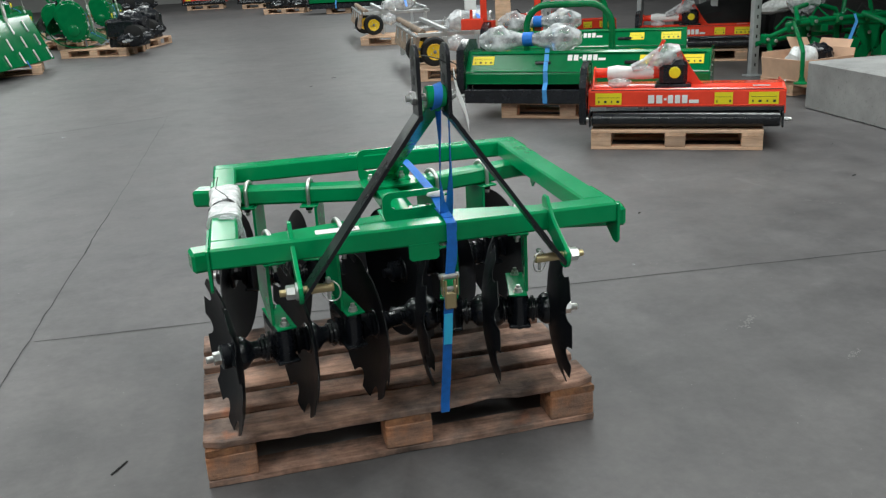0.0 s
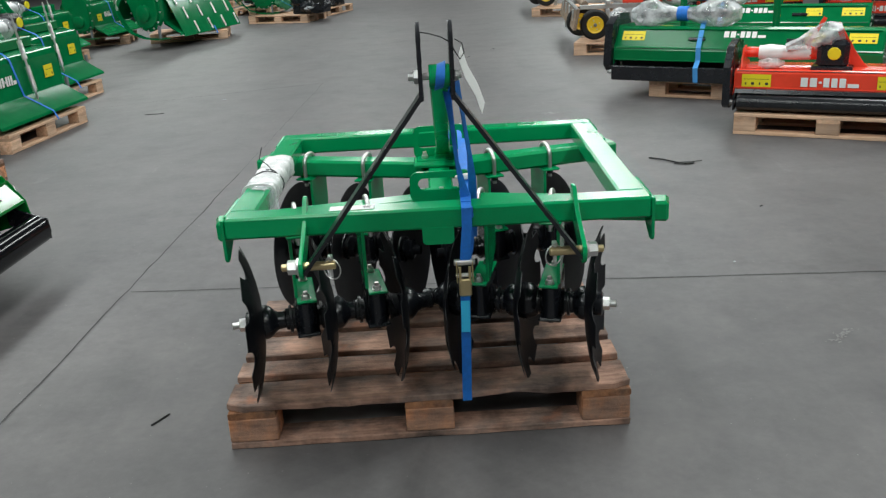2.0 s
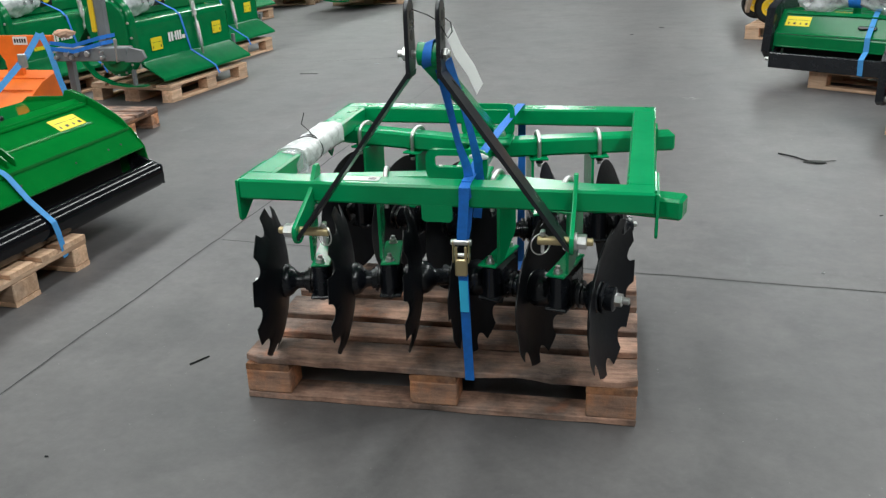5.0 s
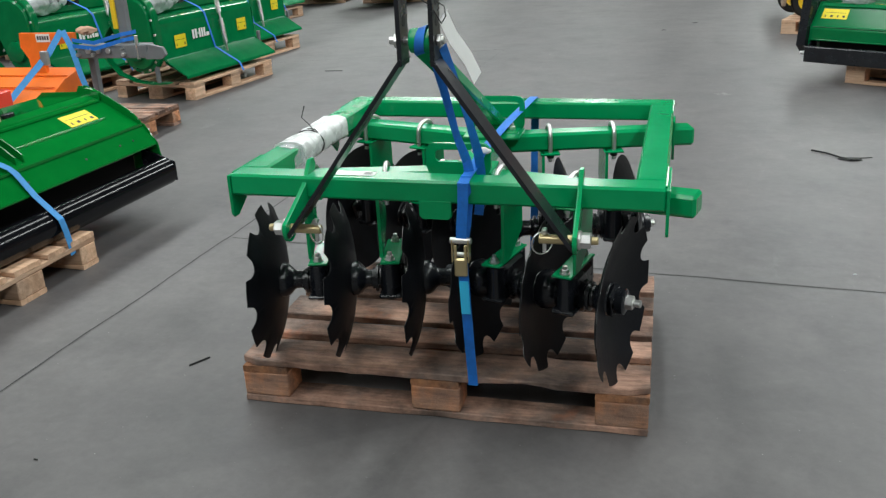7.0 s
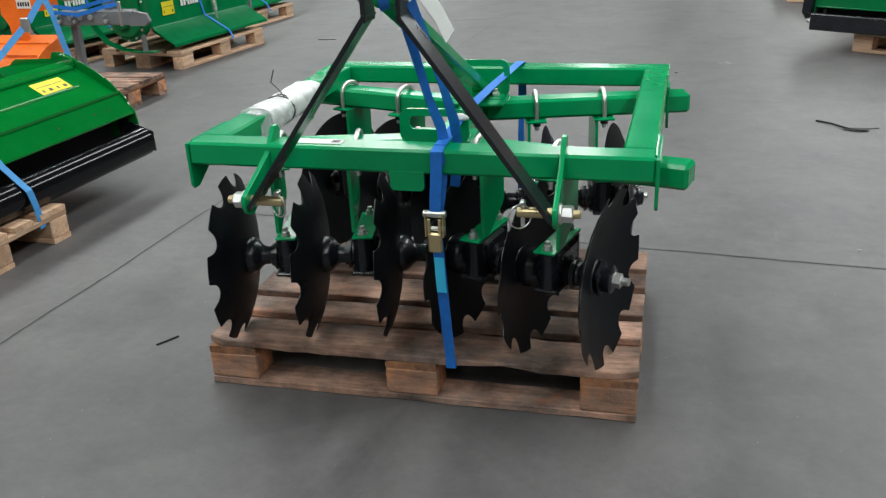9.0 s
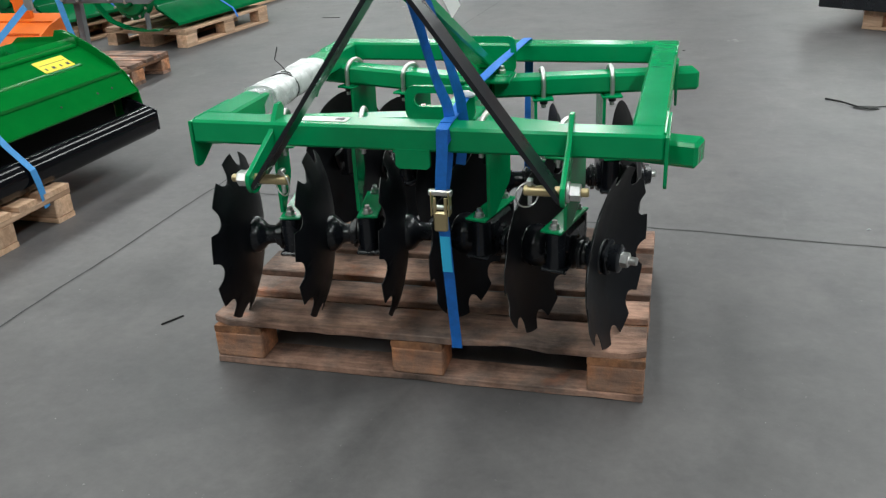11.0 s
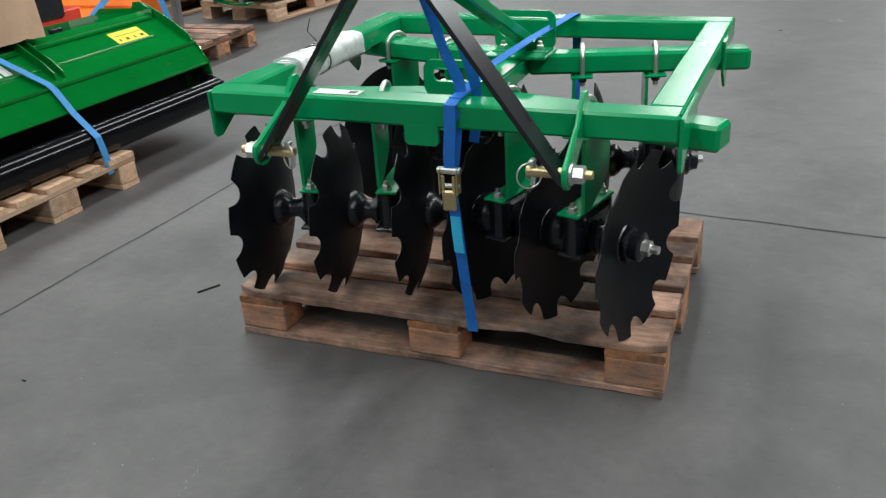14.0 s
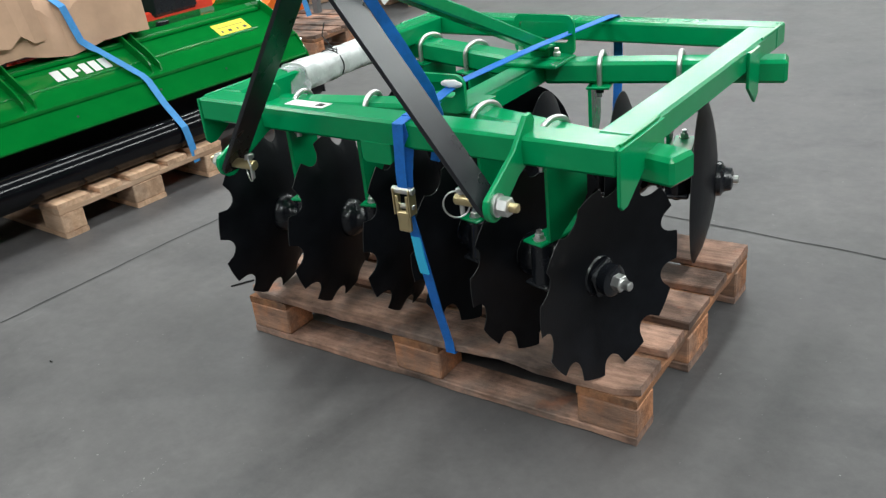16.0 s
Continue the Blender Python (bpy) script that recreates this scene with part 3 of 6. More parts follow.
for gi, (pin, pout, back, opening, first, stands) in enumerate(GANGS):
    a, b = Vector((*pin, ZG)), Vector((*pout, ZG))
    u = (b - a).normalized()                     # outwards along the gang
    v = Vector((-u.y, u.x, 0))                   # across it
    if v.y < 0:
        v = -v
    mg = basis(a, u, v, (0, 0, 1))
    L = (b - a).length
    gang = part("gang_tube", G().box((L / 2, 0, 0), (L, 0.074, 0.058), mg, bev=0.008), GREEN, harrow)
    disc_s = [L - first - (0.206 if gi == 0 else 0.212) * k for k in (0, 1, 2)]
    stand_s = [(x - a.x) / u.x for x in stands]
    ax = AXZ - ZG
    part("axle", G().cyl(mg @ Vector((disc_s[2] - 0.03, back, ax)), mg @ Vector((disc_s[0] + (0.004 if opening > 0 else 0.05), back, ax)), 0.0165, 14), BLACK, harrow)
    for k, s in enumerate(disc_s):
        dm = basis(mg @ Vector((s, back, ax)), v if opening > 0 else -v, (0, 0, 1), u * opening)
        if (dm.to_3x3()).determinant() < 0:
            dm = basis(mg @ Vector((s, back, ax)), -v if opening > 0 else v, (0, 0, 1), u * opening)
        d = part("disc", DISC_ME if opening > 0 else PLAIN_ME, DISC, harrow)
        d.matrix_world = dm @ pose(0, 0, 0, 0, 0, 37 * k + 13 * gi)
        # spool cone on the rounded side, square washer on the hollow side
        g = G().lathe([(0.018, -0.128), (0.025, -0.124), (0.026, -0.088), (0.031, -0.079), (0.042, -0.070), (0.050, -0.058), (0.051, -0.045), (0.045, -0.036)], dm, 24)
        if opening < 0 and k == 0:
            g = G().lathe([(0.02, -0.088), (0.03, -0.084), (0.034, -0.066), (0.046, -0.058), (0.047, -0.046)], dm, 24)
        part("spool", g, BLACK, harrow)
        if gi == 0 and k:
            part("spool_bell", G().lathe([(0.05, -0.036), (0.056, -0.02), (0.055, -0.004), (0.046, 0.016), (0.034, 0.026), (0.03, 0.05)], dm, 24), BLACK, harrow)
            continue
        g = G().box((0, 0, -0.028), (0.070, 0.070, 0.018), dm @ pose(0, 0, 0, 0, 0, 20), bev=0.006)
        if (k == 0) == (opening > 0) or k == 2:
            g.lathe([(0.036, -0.02), (0.036, 0.002), (0.03, 0.006)], dm, 20)
        part("square_washer", g, BLACK, harrow)
    # end nut
    p0 = mg @ Vector((disc_s[0] + (-0.006 if opening > 0 else 0.05), back, ax))
    g = G().cyl(p0, p0 + u * 0.052, 0.0105, 14, cham=0.002)
    g.cyl(p0 + u * 0.004, p0 + u * 0.010, 0.025, 20)
    g.cyl(p0 + u * 0.010, p0 + u * 0.032, 0.0195, 6, cham=0.002)
    part("end_nut", g, ZINC, harrow, "zinc-plated axle nut")
    side = -opening                              # the foot and the U-bolt sit on this side of the plate
    for s in stand_s:
        # standard plate across the gang, with its foot and clamp
        st = part("standard", G().prism([(-0.064, -0.03), (0.062, -0.03), (0.062, -0.14), (0.052, -0.155), (-0.03, -0.213), (-0.04, -0.215), (-0.064, -0.215)], 0.009, basis(mg @ Vector((s, 0.005, 0)), v, (0, 0, 1), u)), GREEN, harrow)
        part("foot", G().box((side * 0.028, back - 0.002, -0.2175), (0.056, 0.19, 0.007), basis(mg @ Vector((s, 0, 0)), u, v, (0, 0, 1)), bev=0.002), GREEN, st)
        for dv in (-0.075, 0.075):
            p = mg @ Vector((s + side * 0.026, back + dv, -0.2145))
            g = G().cyl(p, p + Vector((0, 0, 0.003)), 0.014, 18)
            nut(g, p + Vector((0, 0, 0.003)), (0, 0, 1), 0.0115, 0.011)
            part("foot_bolt", g.cyl(p, p + Vector((0, 0, 0.023)), 0.0065, 10), ZINC, st)
        part("clamp_plate", G().box((s + side * 0.022, 0, -0.0335), (0.062, 0.125, 0.007), mg, bev=0.002), GREEN, harrow)
        su = s + side * 0.024
        ub = [(su, -0.044, -0.06), (su, -0.044, 0.014)]
        ub += [(su, -0.044 * math.cos(math.pi * k / 12), 0.014 + 0.031 * math.sin(math.pi * k / 12)) for k in range(1, 12)]
        ub += [(su, 0.044, 0.014), (su, 0.044, -0.06)]
        part("u_bolt", G().tube([mg @ Vector(p) for p in ub], 0.0068, 12), ZINC, harrow, "bright zinc U-bolt")
        for dy in (-0.044, 0.044):
            part("u_bolt_nut", nut(G(), mg @ Vector((su, dy, -0.037)), (0, 0, -1), 0.0115, 0.012), ZINC if opening > 0 else BLACK, harrow)
        # bearing housing round the axle
        o = mg @ Vector((s + side * 0.024, back, ax))
        mb = basis(o, u, v, (0, 0, 1))
        g = G().cyl(mb @ Vector((-0.034, 0, 0)), mb @ Vector((0.034, 0, 0)), 0.046, 22, cham=0.006)
        g.box((0, 0, 0.045), (0.056, 0.13, 0.06), mb, bev=0.01)
        g.box((0, 0, -0.012), (0.046, 0.13, 0.03), mb, bev=0.008)
        for dv in (-0.07, 0.07):
            g.cyl(mb @ Vector((0.0, dv, -0.020)), mb @ Vector((0.0, dv, 0.082)), 0.026, 18, cham=0.005)
            g.box((0, dv, -0.019), (0.066, 0.056, 0.011), mb, bev=0.004)
            nut(g, mb @ Vector((0, dv, -0.024)), (0, 0, -1), 0.012, 0.010)
        g.lathe([(0.03, -0.052), (0.041, -0.05), (0.041, -0.042), (0.03, -0.04)], mb @ pose(0, 0, 0, 0, 90, 0), 20)
        g.lathe([(0.03, 0.04), (0.041, 0.042), (0.041, 0.05), (0.03, 0.052)], mb @ pose(0, 0, 0, 0, 90, 0), 20)
        g.lathe([(0.024, -0.062), (0.032, -0.058), (0.032, -0.034)], mb @ pose(0, 0, 0, 0, 90, 0), 18)
        g.lathe([(0.032, 0.034), (0.032, 0.06), (0.024, 0.064)], mb @ pose(0, 0, 0, 0, 90, 0), 18)
        part("bearing_housing", g, BLACK, harrow)

# centre: lengthwise tube, slotted angle brackets, bolts
part("centre_tube", G().box((0.075, 0.39, 0.675), (0.075, 0.50, 0.055), bev=0.006), GREEN, harrow)


def slot_bracket(y, x0, x1, zb, zt, lean, rim):
    """An upright plate with rounded corners round a wide slot, on a bolted foot."""
    def rounded(a0, a1, b0, b1, r):
        out = []
        for cx, cz, st in ((a1 - r, b0 + r, -90), (a1 - r, b1 - r, 0), (a0 + r, b1 - r, 90), (a0 + r, b0 + r, 180)):
            out += [(cx + r * math.cos(radians(st + 15 * k)), cz + r * math.sin(radians(st + 15 * k))) for k in range(7)]
        return out
    outer, inner = rounded(x0, x1, zb, zt, 0.024), rounded(x0 + rim, x1 - rim, zb + 0.036, zt - 0.018, 0.015)
    n, vs, fs = len(outer), [], []
    for dy in (-0.005, 0.005):
        vs += [(px, y + dy, pz) for px, pz in outer] + [(px, y + dy, pz) for px, pz in inner]
    for k in range(n):
        q = (k + 1) % n
        fs += [(k, q, n + q, n + k), (2 * n + k, 3 * n + k, 3 * n + q, 2 * n + q), (k, 2 * n + k, 2 * n + q, q), (n + k, n + q, 3 * n + q, 3 * n + k)]
    br = part("slotted_bracket", G().add(vs, fs), GREEN, harrow)
    part("bracket_foot", G().box(((x0 + x1) / 2, y + 0.035 * lean, zb + 0.005), (x1 - x0 - 0.02, 0.06, 0.009), bev=0.002), GREEN, br)
    for dx in (0.2, 0.5, 0.8):
        p = Vector((x0 + (x1 - x0) * dx, y + 0.035 * lean, zb + 0.009))
        g = nut(G(), p, (0, 0, 1), 0.011, 0.012)
        part("bracket_bolt", g.cyl(p, p + Vector((0, 0, 0.022)), 0.0065, 10), ZINC, br)


slot_bracket(0.095, -0.015, 0.162, 0.709, 0.797, 1, 0.024)
slot_bracket(0.61, -0.005, 0.175, 0.708, 0.818, -1, 0.016)
part("cross_plate", G().box((0.075, 0.165, 0.7085), (0.17, 0.12, 0.010), bev=0.002), GREEN, harrow)
part("cross_plate", G().box((0.085, 0.555, 0.7085), (0.18, 0.12, 0.010), bev=0.002), GREEN, harrow)

# three-point hitch: lower lugs with pins, mast bars, top sleeve, brace
LUGS = ((0.417, 1), (-0.292, -1))
for x, s in LUGS:
    y0 = -0.105 - 0.03 * (x - 0.07) / 0.6
    poly = [(y0 + 0.06, ZT + 0.02), (y0 + 0.05, ZT + 0.034), (y0 + 0.03, ZT + 0.034), (y0 - 0.02, ZT - 0.02)]
    poly += [(-0.222 + 0.034 * math.cos(radians(t)), 0.655 + 0.034 * math.sin(radians(t))) for t in range(150, 331, 20)]
    poly += [(y0 - 0.008, ZT - HB - 0.012), (y0 + 0.03, ZT - HB)]
    lug = part("lower_lug", G().prism(poly, 0.011, basis((x, 0, 0), (0, 1, 0), (0, 0, 1), (1, 0, 0))), GREEN, harrow)
    p = Vector((x, -0.222, 0.655))
    g = G().cyl(p - Vector((s * 0.085, 0, 0)), p + Vector((s * 0.01, 0, 0)), 0.0115, 16, cham=0.002)
    g.cyl(p + Vector((s * 0.03, 0, 0)), p + Vector((s * 0.052, 0, 0)), 0.0095, 14, cham=0.002)
    pin = part("hitch_pin", g, GOLD, lug, "yellow zinc hitch pin")
    g = G().cyl(p + Vector((s * 0.006, 0, 0)), p + Vector((s * 0.012, 0, 0)), 0.023, 20)
    g.cyl(p + Vector((s * 0.012, 0, 0)), p + Vector((s * 0.036, 0, 0)), 0.019, 6, cham=0.002)
    part("pin_nut", g, ZINC, lug, "bright zinc hexagon nut")
    q = p - Vector((s * 0.072, 0, 0))
    g = G().cyl(q + Vector((0, 0, 0.02)), q - Vector((0, 0, 0.032)), 0.0048, 10)
    g.box(tuple(q + Vector((0, 0, 0.02))), (0.012, 0.02, 0.012), bev=0.002)
    ring = [q + Vector((-s * 0.004 + 0.026 * math.cos(t) * 0.85 * -s, 0.027 * math.cos(t) * -0.45 - 0.012, -0.006 + 0.027 * math.sin(t))) for t in [2 * math.pi * k / 24 for k in range(24)]]
    g.tube(ring, 0.0018, 8, True)
    part("linch_pin", g, ZINC, lug, "zinc linch pin with its ring")

for x0, x1, s in ((0.034, -0.275, -1), (0.108, 0.400, 1)):
    g = G()
    up = [(-0.268, 1.06), (-0.205, 1.06)] + [(-0.2365 + 0.034 * math.cos(radians(t)), 1.205 + 0.034 * math.sin(radians(t))) for t in range(0, 181, 20)]
    g.prism(up, 0.010, basis((x0, 0, 0), (0, 1, 0), (0, 0, 1), (1, 0, 0)))
    a, b = Vector((x0, -0.236, 1.070)), Vector((x1, -0.220, 0.655))
    d = (b - a).normalized()
    w = Vector((0, 1, 0))
    w = (w - d * w.dot(d)).normalized()
    t = d.cross(w)
    ln = (b - a).length
    poly = [(-0.006, -0.034), (ln, -0.034)] + [(ln + 0.034 * math.cos(radians(k)), 0.034 * math.sin(radians(k))) for k in range(-75, 76, 15)] + [(ln, 0.034), (-0.006, 0.034)]
    g.prism(poly, 0.010, basis(a, d, w, t))
    bar = part("mast_bar", g, BAR, harrow, "black flat steel mast bar")
    for zz in (1.155, 1.2):
        part("pin_hole", G().cyl((x0 - 0.0056, -0.2365, zz), (x0 + 0.0056, -0.2365, zz), 0.0125, 18), INK, bar)

g = G().cyl((0.054, -0.238, 1.113), (0.103, -0.238, 1.113), 0.027, 22, cham=0.002)
part("mast_sleeve", g, GREEN, harrow)
g = G().cyl((0.006, -0.238, 1.113), (0.13, -0.238, 1.113), 0.0085, 14)
nut(g, (0.018, -0.238, 1.113), (1, 0, 0), 0.0175, 0.02)
nut(g, (0.114, -0.238, 1.113), (1, 0, 0), 0.014, 0.010)
part("mast_bolt", g, ZINC, harrow, "bright zinc mast bolt")
a, b = Vector((0.077, -0.222, 1.096)), Vector((0.093, 0.585, 0.738))
d = (b - a).normalized()
mx = basis(a, d, Vector((1, 0, 0)).cross(d) * -1, (1, 0, 0))
part("mast_brace", G().box(((b - a).length / 2, 0, 0), ((b - a).length, 0.032, 0.045), mx, bev=0.004), GREEN, harrow)
part("brace_foot", G().box((0.093, 0.592, 0.727), (0.06, 0.06, 0.03), bev=0.004), GREEN, harrow)


# stickers on the front beam
fpart("label", G().box((-0.225, -HY + 0.042, ZT + 0.001), (0.118, 0.036, 0.0014), bev=0.0003), PAPER, "white paper label with a bar code")
for k in range(6):
    fpart("label_print", G().box((-0.195 + 0.0035 * k, -HY + 0.042, ZT + 0.0021), (0.0016 + 0.0008 * (k % 2), 0.018, 0.0006), bev=0.0001), INK)

# foam wrap on the left beam
g = G()
rings = []
for k in range(15):
    t = k / 14
    yy = -0.205 + 0.35 * t
    ring = []
    for q in range(24):
        an = 2 * math.pi * q / 24
        px, pz = math.cos(an), math.sin(an)
        f = 1 / max(abs(px) ** 3.6 + abs(pz) ** 3.6, 1e-6) ** (1 / 3.6)
        w = 1.07 + 0.09 * noise.noise((px * 2, pz * 2, t * 9)) + 0.05 * noise.noise((px * 5, pz * 5, t * 30)) + (0.08 if k in (0, 14) else 0) - 0.07 * (k in (6, 7))
        ring.append((-HX + WB / 2 + px * f * 0.0435 * w, yy + 0.012 * noise.noise((px, pz, 3 + t)), zc + pz * f * 0.0345 * w))
    rings.append(ring)
g.ring_loft(rings)
wrap = solid("foam_wrap", g, WRAP, "white plastic foam wrapped round the frame tube, tied", "packaging")
wrap.data.transform(FM)
g = G().tube([FM @ Vector((-HX + WB / 2 + 0.047 * math.cos(t) * 1.05, -0.06, zc + 0.04 * math.sin(t))) for t in [2 * math.pi * k / 20 for k in range(20)]], 0.002, 6, True)
g.tube([FM @ Vector(p) for p in ((-HX + WB / 2 + 0.02, -0.06, ZT + 0.008), (-HX + 0.045, -0.065, ZT + 0.03), (-HX + 0.02, -0.06, ZT + 0.05), (-HX + 0.03, -0.055, ZT + 0.085))], 0.0016, 6)
for k in range(3):
    an = 1.2 * k
    g.tube([FM @ Vector((-HX + 0.055 + 0.012 * math.cos(an), -0.06 + 0.012 * math.sin(an), ZT + 0.006 + 0.004 * k)), FM @ Vector((-HX + 0.055 + 0.02 * math.cos(an + 1.9), -0.06 + 0.02 * math.sin(an + 1.9), ZT + 0.012 + 0.004 * k))], 0.0018, 6)
part("cable_tie", g, INK, wrap, "black cable tie")

# ---- lashing strap ----
lash = thing("ratchet_strap", "blue ratchet strap lashing the harrow down to the pallet", "strap")
yb = -0.118
part("strap_front", G().ribbon([(0.134, 0.02, 0.757), (0.133, yb + 0.03, 0.757), (0.132, yb - 0.004, 0.752), (0.131, yb - 0.006, 0.70), (0.125, yb - 0.004, 0.64), (0.122, -0.118, 0.60)], 0.027, (1, 0, 0)), STRAP, lash)
part("strap_front", G().ribbon([(0.138, yb - 0.003, 0.752), (0.141, yb + 0.012, 0.69), (0.136, -0.112, 0.64), (0.128, -0.106, 0.60)], 0.022, (1, 0.35, 0)), STRAP, lash)
part("strap_low", G().ribbon([(0.120, -0.106, 0.545), (0.116, -0.04, 0.27), (0.114, -0.006, 0.15), (0.114, -0.004, 0.12), (0.114, 0.02, 0.1195)], 0.027, (1, 0, 0)), STRAP, lash)
part("strap_label", G().ribbon([(0.1187, -0.0905, 0.478), (0.118, -0.082, 0.42), (0.1172, -0.072, 0.376)], 0.024, (1, 0, 0), 0.004), TAG, lash, "light blue printed strap label")
rt = part("ratchet", G().box((0.120, -0.122, 0.53), (0.034, 0.012, 0.05), pose(0, 0, 0), bev=0.004), GOLD, lash, "yellow zinc ratchet buckle")
g = G()
for dx in (-0.021, 0.021):
    g.box((0.120 + dx, -0.116, 0.575), (0.003, 0.026, 0.06), bev=0.001)
for dx in (-0.013, 0.013):
    g.box((0.120 + dx, -0.124, 0.565), (0.007, 0.006, 0.05), bev=0.001)
part("ratchet_frame", g, GOLD, rt)
part("ratchet_axle", G().cyl((0.092, -0.116, 0.60), (0.148, -0.116, 0.60), 0.0085, 14, cham=0.002), ZINC, rt)
part("ratchet_axle", G().cyl((0.096, -0.116, 0.563), (0.144, -0.116, 0.563), 0.006, 12, cham=0.001), ZINC, rt)
part("strap_back", G().ribbon([(0.133, yb + 0.03, 0.7588), (0.136, 0.0, 0.762), (0.14, 0.10, 0.778), (0.152, 0.45, 0.775), (0.164, 0.83, 0.762), (0.166, 0.885, 0.759), (0.166, 0.906, 0.747), (0.166, 0.905, 0.6), (0.167, 0.85, 0.16), (0.168, 0.803, 0.13)], 0.027, (1, 0, 0)), STRAP, lash)
ring = [(0.080 + 0.004 * math.sin(t), -0.238 + 0.0295 * math.cos(t), 1.113 + 0.0295 * math.sin(t)) for t in [2 * math.pi * k / 18 for k in range(19)]]
part("strap_mast", G().ribbon(ring, 0.021, (1, 0, 0.35)), STRAP, lash)
part("strap_mast", G().ribbon([(0.092, -0.207, 1.1), (0.104, -0.16, 0.99), (0.115, -0.09, 0.86), (0.128, -0.05, 0.79), (0.133, -0.05, 0.762)], 0.027, [(1, 0.8, 0), (0.4, 1, 0), (0.3, 1, 0), (0.6, 0.8, 0), (1, 0, 0)]), STRAP, lash)
part("strap_mast", G().ribbon([(0.118, -0.21, 1.095), (0.13, -0.16, 1.02), (0.146, -0.09, 0.9), (0.155, -0.03, 0.8), (0.156, 0.0, 0.72), (0.15, -0.03, 0.64)], 0.024, [(0.6, 1, 0), (0.3, 1, 0), (0.4, 1, 0), (0.9, 0.5, 0), (1, 0.2, 0), (1, 0, 0)]), STRAP, lash)
kn = G()
rings = []
for k in range(9):
    an = math.pi * k / 8
    rings.append([(0.140 + 0.028 * math.cos(an) * -1, 0.075 + 0.010 * math.sin(an) * math.cos(2 * math.pi * q / 12) * (1 + 0.5 * noise.noise((q, k, 0.5))), 0.782 + 0.009 * math.sin(an) * math.sin(2 * math.pi * q / 12) * (1 + 0.5 * noise.noise((q, k, 2.5)))) for q in range(12)])
part("film_knot", kn.ring_loft(rings), WRAP, lash, "twisted scrap of white plastic film")

# wire loop and paper tag on the mast
tag = thing("paper_tag", "white paper tag hanging on a black wire from the mast", "tag")
part("wire", G().tube([(0.04, -0.228, 1.213), (0.06, -0.26, 1.212), (0.085, -0.27, 1.205), (0.108, -0.262, 1.19), (0.116, -0.25, 1.17), (0.128, -0.252, 1.15), (0.138, -0.25, 1.165), (0.134, -0.245, 1.185), (0.118, -0.24, 1.195)], 0.0016, 6), INK, tag)
part("paper", G().ribbon([(0.128, -0.236, 1.165), (0.143, -0.21, 1.115), (0.168, -0.18, 1.065), (0.184, -0.155, 1.015)], 0.042, (0.3, 1.0, 0.5), 0.0008), PAPER, tag)
part("film_tail", G().ribbon([FM @ Vector((-HX + 0.03, -0.215, ZT + 0.006)), FM @ Vector((-HX + 0.07, -0.225, ZT + 0.002)), FM @ Vector((-HX + 0.085, -0.235, ZT - 0.04)), FM @ Vector((-HX + 0.09, -0.25, ZT - 0.085))], 0.06, (0.2, 1, 0), 0.001), FILM, wrap, "loose end of clear film")


# ---- small shared pieces ----
def sticker(parent, m, w, h, mat=YELLOW, marks=3, label="yellow warning sticker with small black pictograms"):
    """A vinyl sticker in the xy plane of m, with small dark pictograms."""
    st = part("sticker", G().box((0, 0, 0.0008), (w, h, 0.0012), m, bev=0.0003), mat, parent, label)
    g = G()
    for k in range(marks):
        x = -w * 0.36 + w * 0.72 * k / max(marks - 1, 1)
        g.box((x, -h * 0.24, 0.0018), (w * (0.05 + 0.05 * (k % 2)), h * 0.2, 0.0008), m, bev=0.0002)
    g.box((0, h * 0.12, 0.0018), (w * 0.85, h * 0.03, 0.0008), m, bev=0.0002)
    part("sticker_print", g, INK, st)
    return st


def logo_bars(parent, m, w, h, extra=True):
    """The maker's mark as plain white blocks of its size."""
    x = -w / 2
    for k, f in enumerate((0.19, 0.19, 0.08, 0.16, 0.16, 0.17)):
        hh = h if k != 2 else h * 0.25
        part("logo_bar", G().box((x + w * f / 2, 0, 0.001), (w * f * 0.82, hh, 0.0014), m, bev=0.0003), WHITE, parent)
        x += w * f + 0.004
    if extra:
        part("logo_bar", G().box((x + w * 0.13, -h * 0.28, 0.001), (w * 0.24, h * 0.42, 0.0014), m, bev=0.0003), WHITE, parent)


def lumpy(g, p0, p1, radii, seed=0.0, n=30, amp=0.16, flat=1.0):
    """A crumpled bag or wrapped shaft from p0 to p1."""
    p0, p1 = Vector(p0), Vector(p1)
    d = (p1 - p0).normalized()
    up = Vector((0, 0, 1))
    side = d.cross(up).normalized()
    up = side.cross(d)
    rings, steps = [], len(radii) * 4 - 3
    for i in range(steps):
        t = i / (steps - 1)
        q = t * (len(radii) - 1)
        k = min(int(q), len(radii) - 2)
        r = radii[k] + (radii[k + 1] - radii[k]) * (q - k)
        ring = []
        for j in range(n):
            a = 2 * math.pi * j / n
            w = 1 + 0.8 * amp * noise.noise((math.cos(a) * 1.7 + seed, math.sin(a) * 1.7, t * 6)) + amp * 0.6 * (0.4 - abs(noise.noise((math.cos(a) * 4.5, math.sin(a) * 4.5 + seed, t * 5)))) + amp * 0.3 * noise.noise((math.cos(a) * 6, math.sin(a) * 6 + seed, t * 20))
            ring.append(tuple(p0 + (p1 - p0) * t + r * w * (math.cos(a) * side + math.sin(a) * up * flat)))
        rings.append(ring)
    return g.ring_loft(rings)


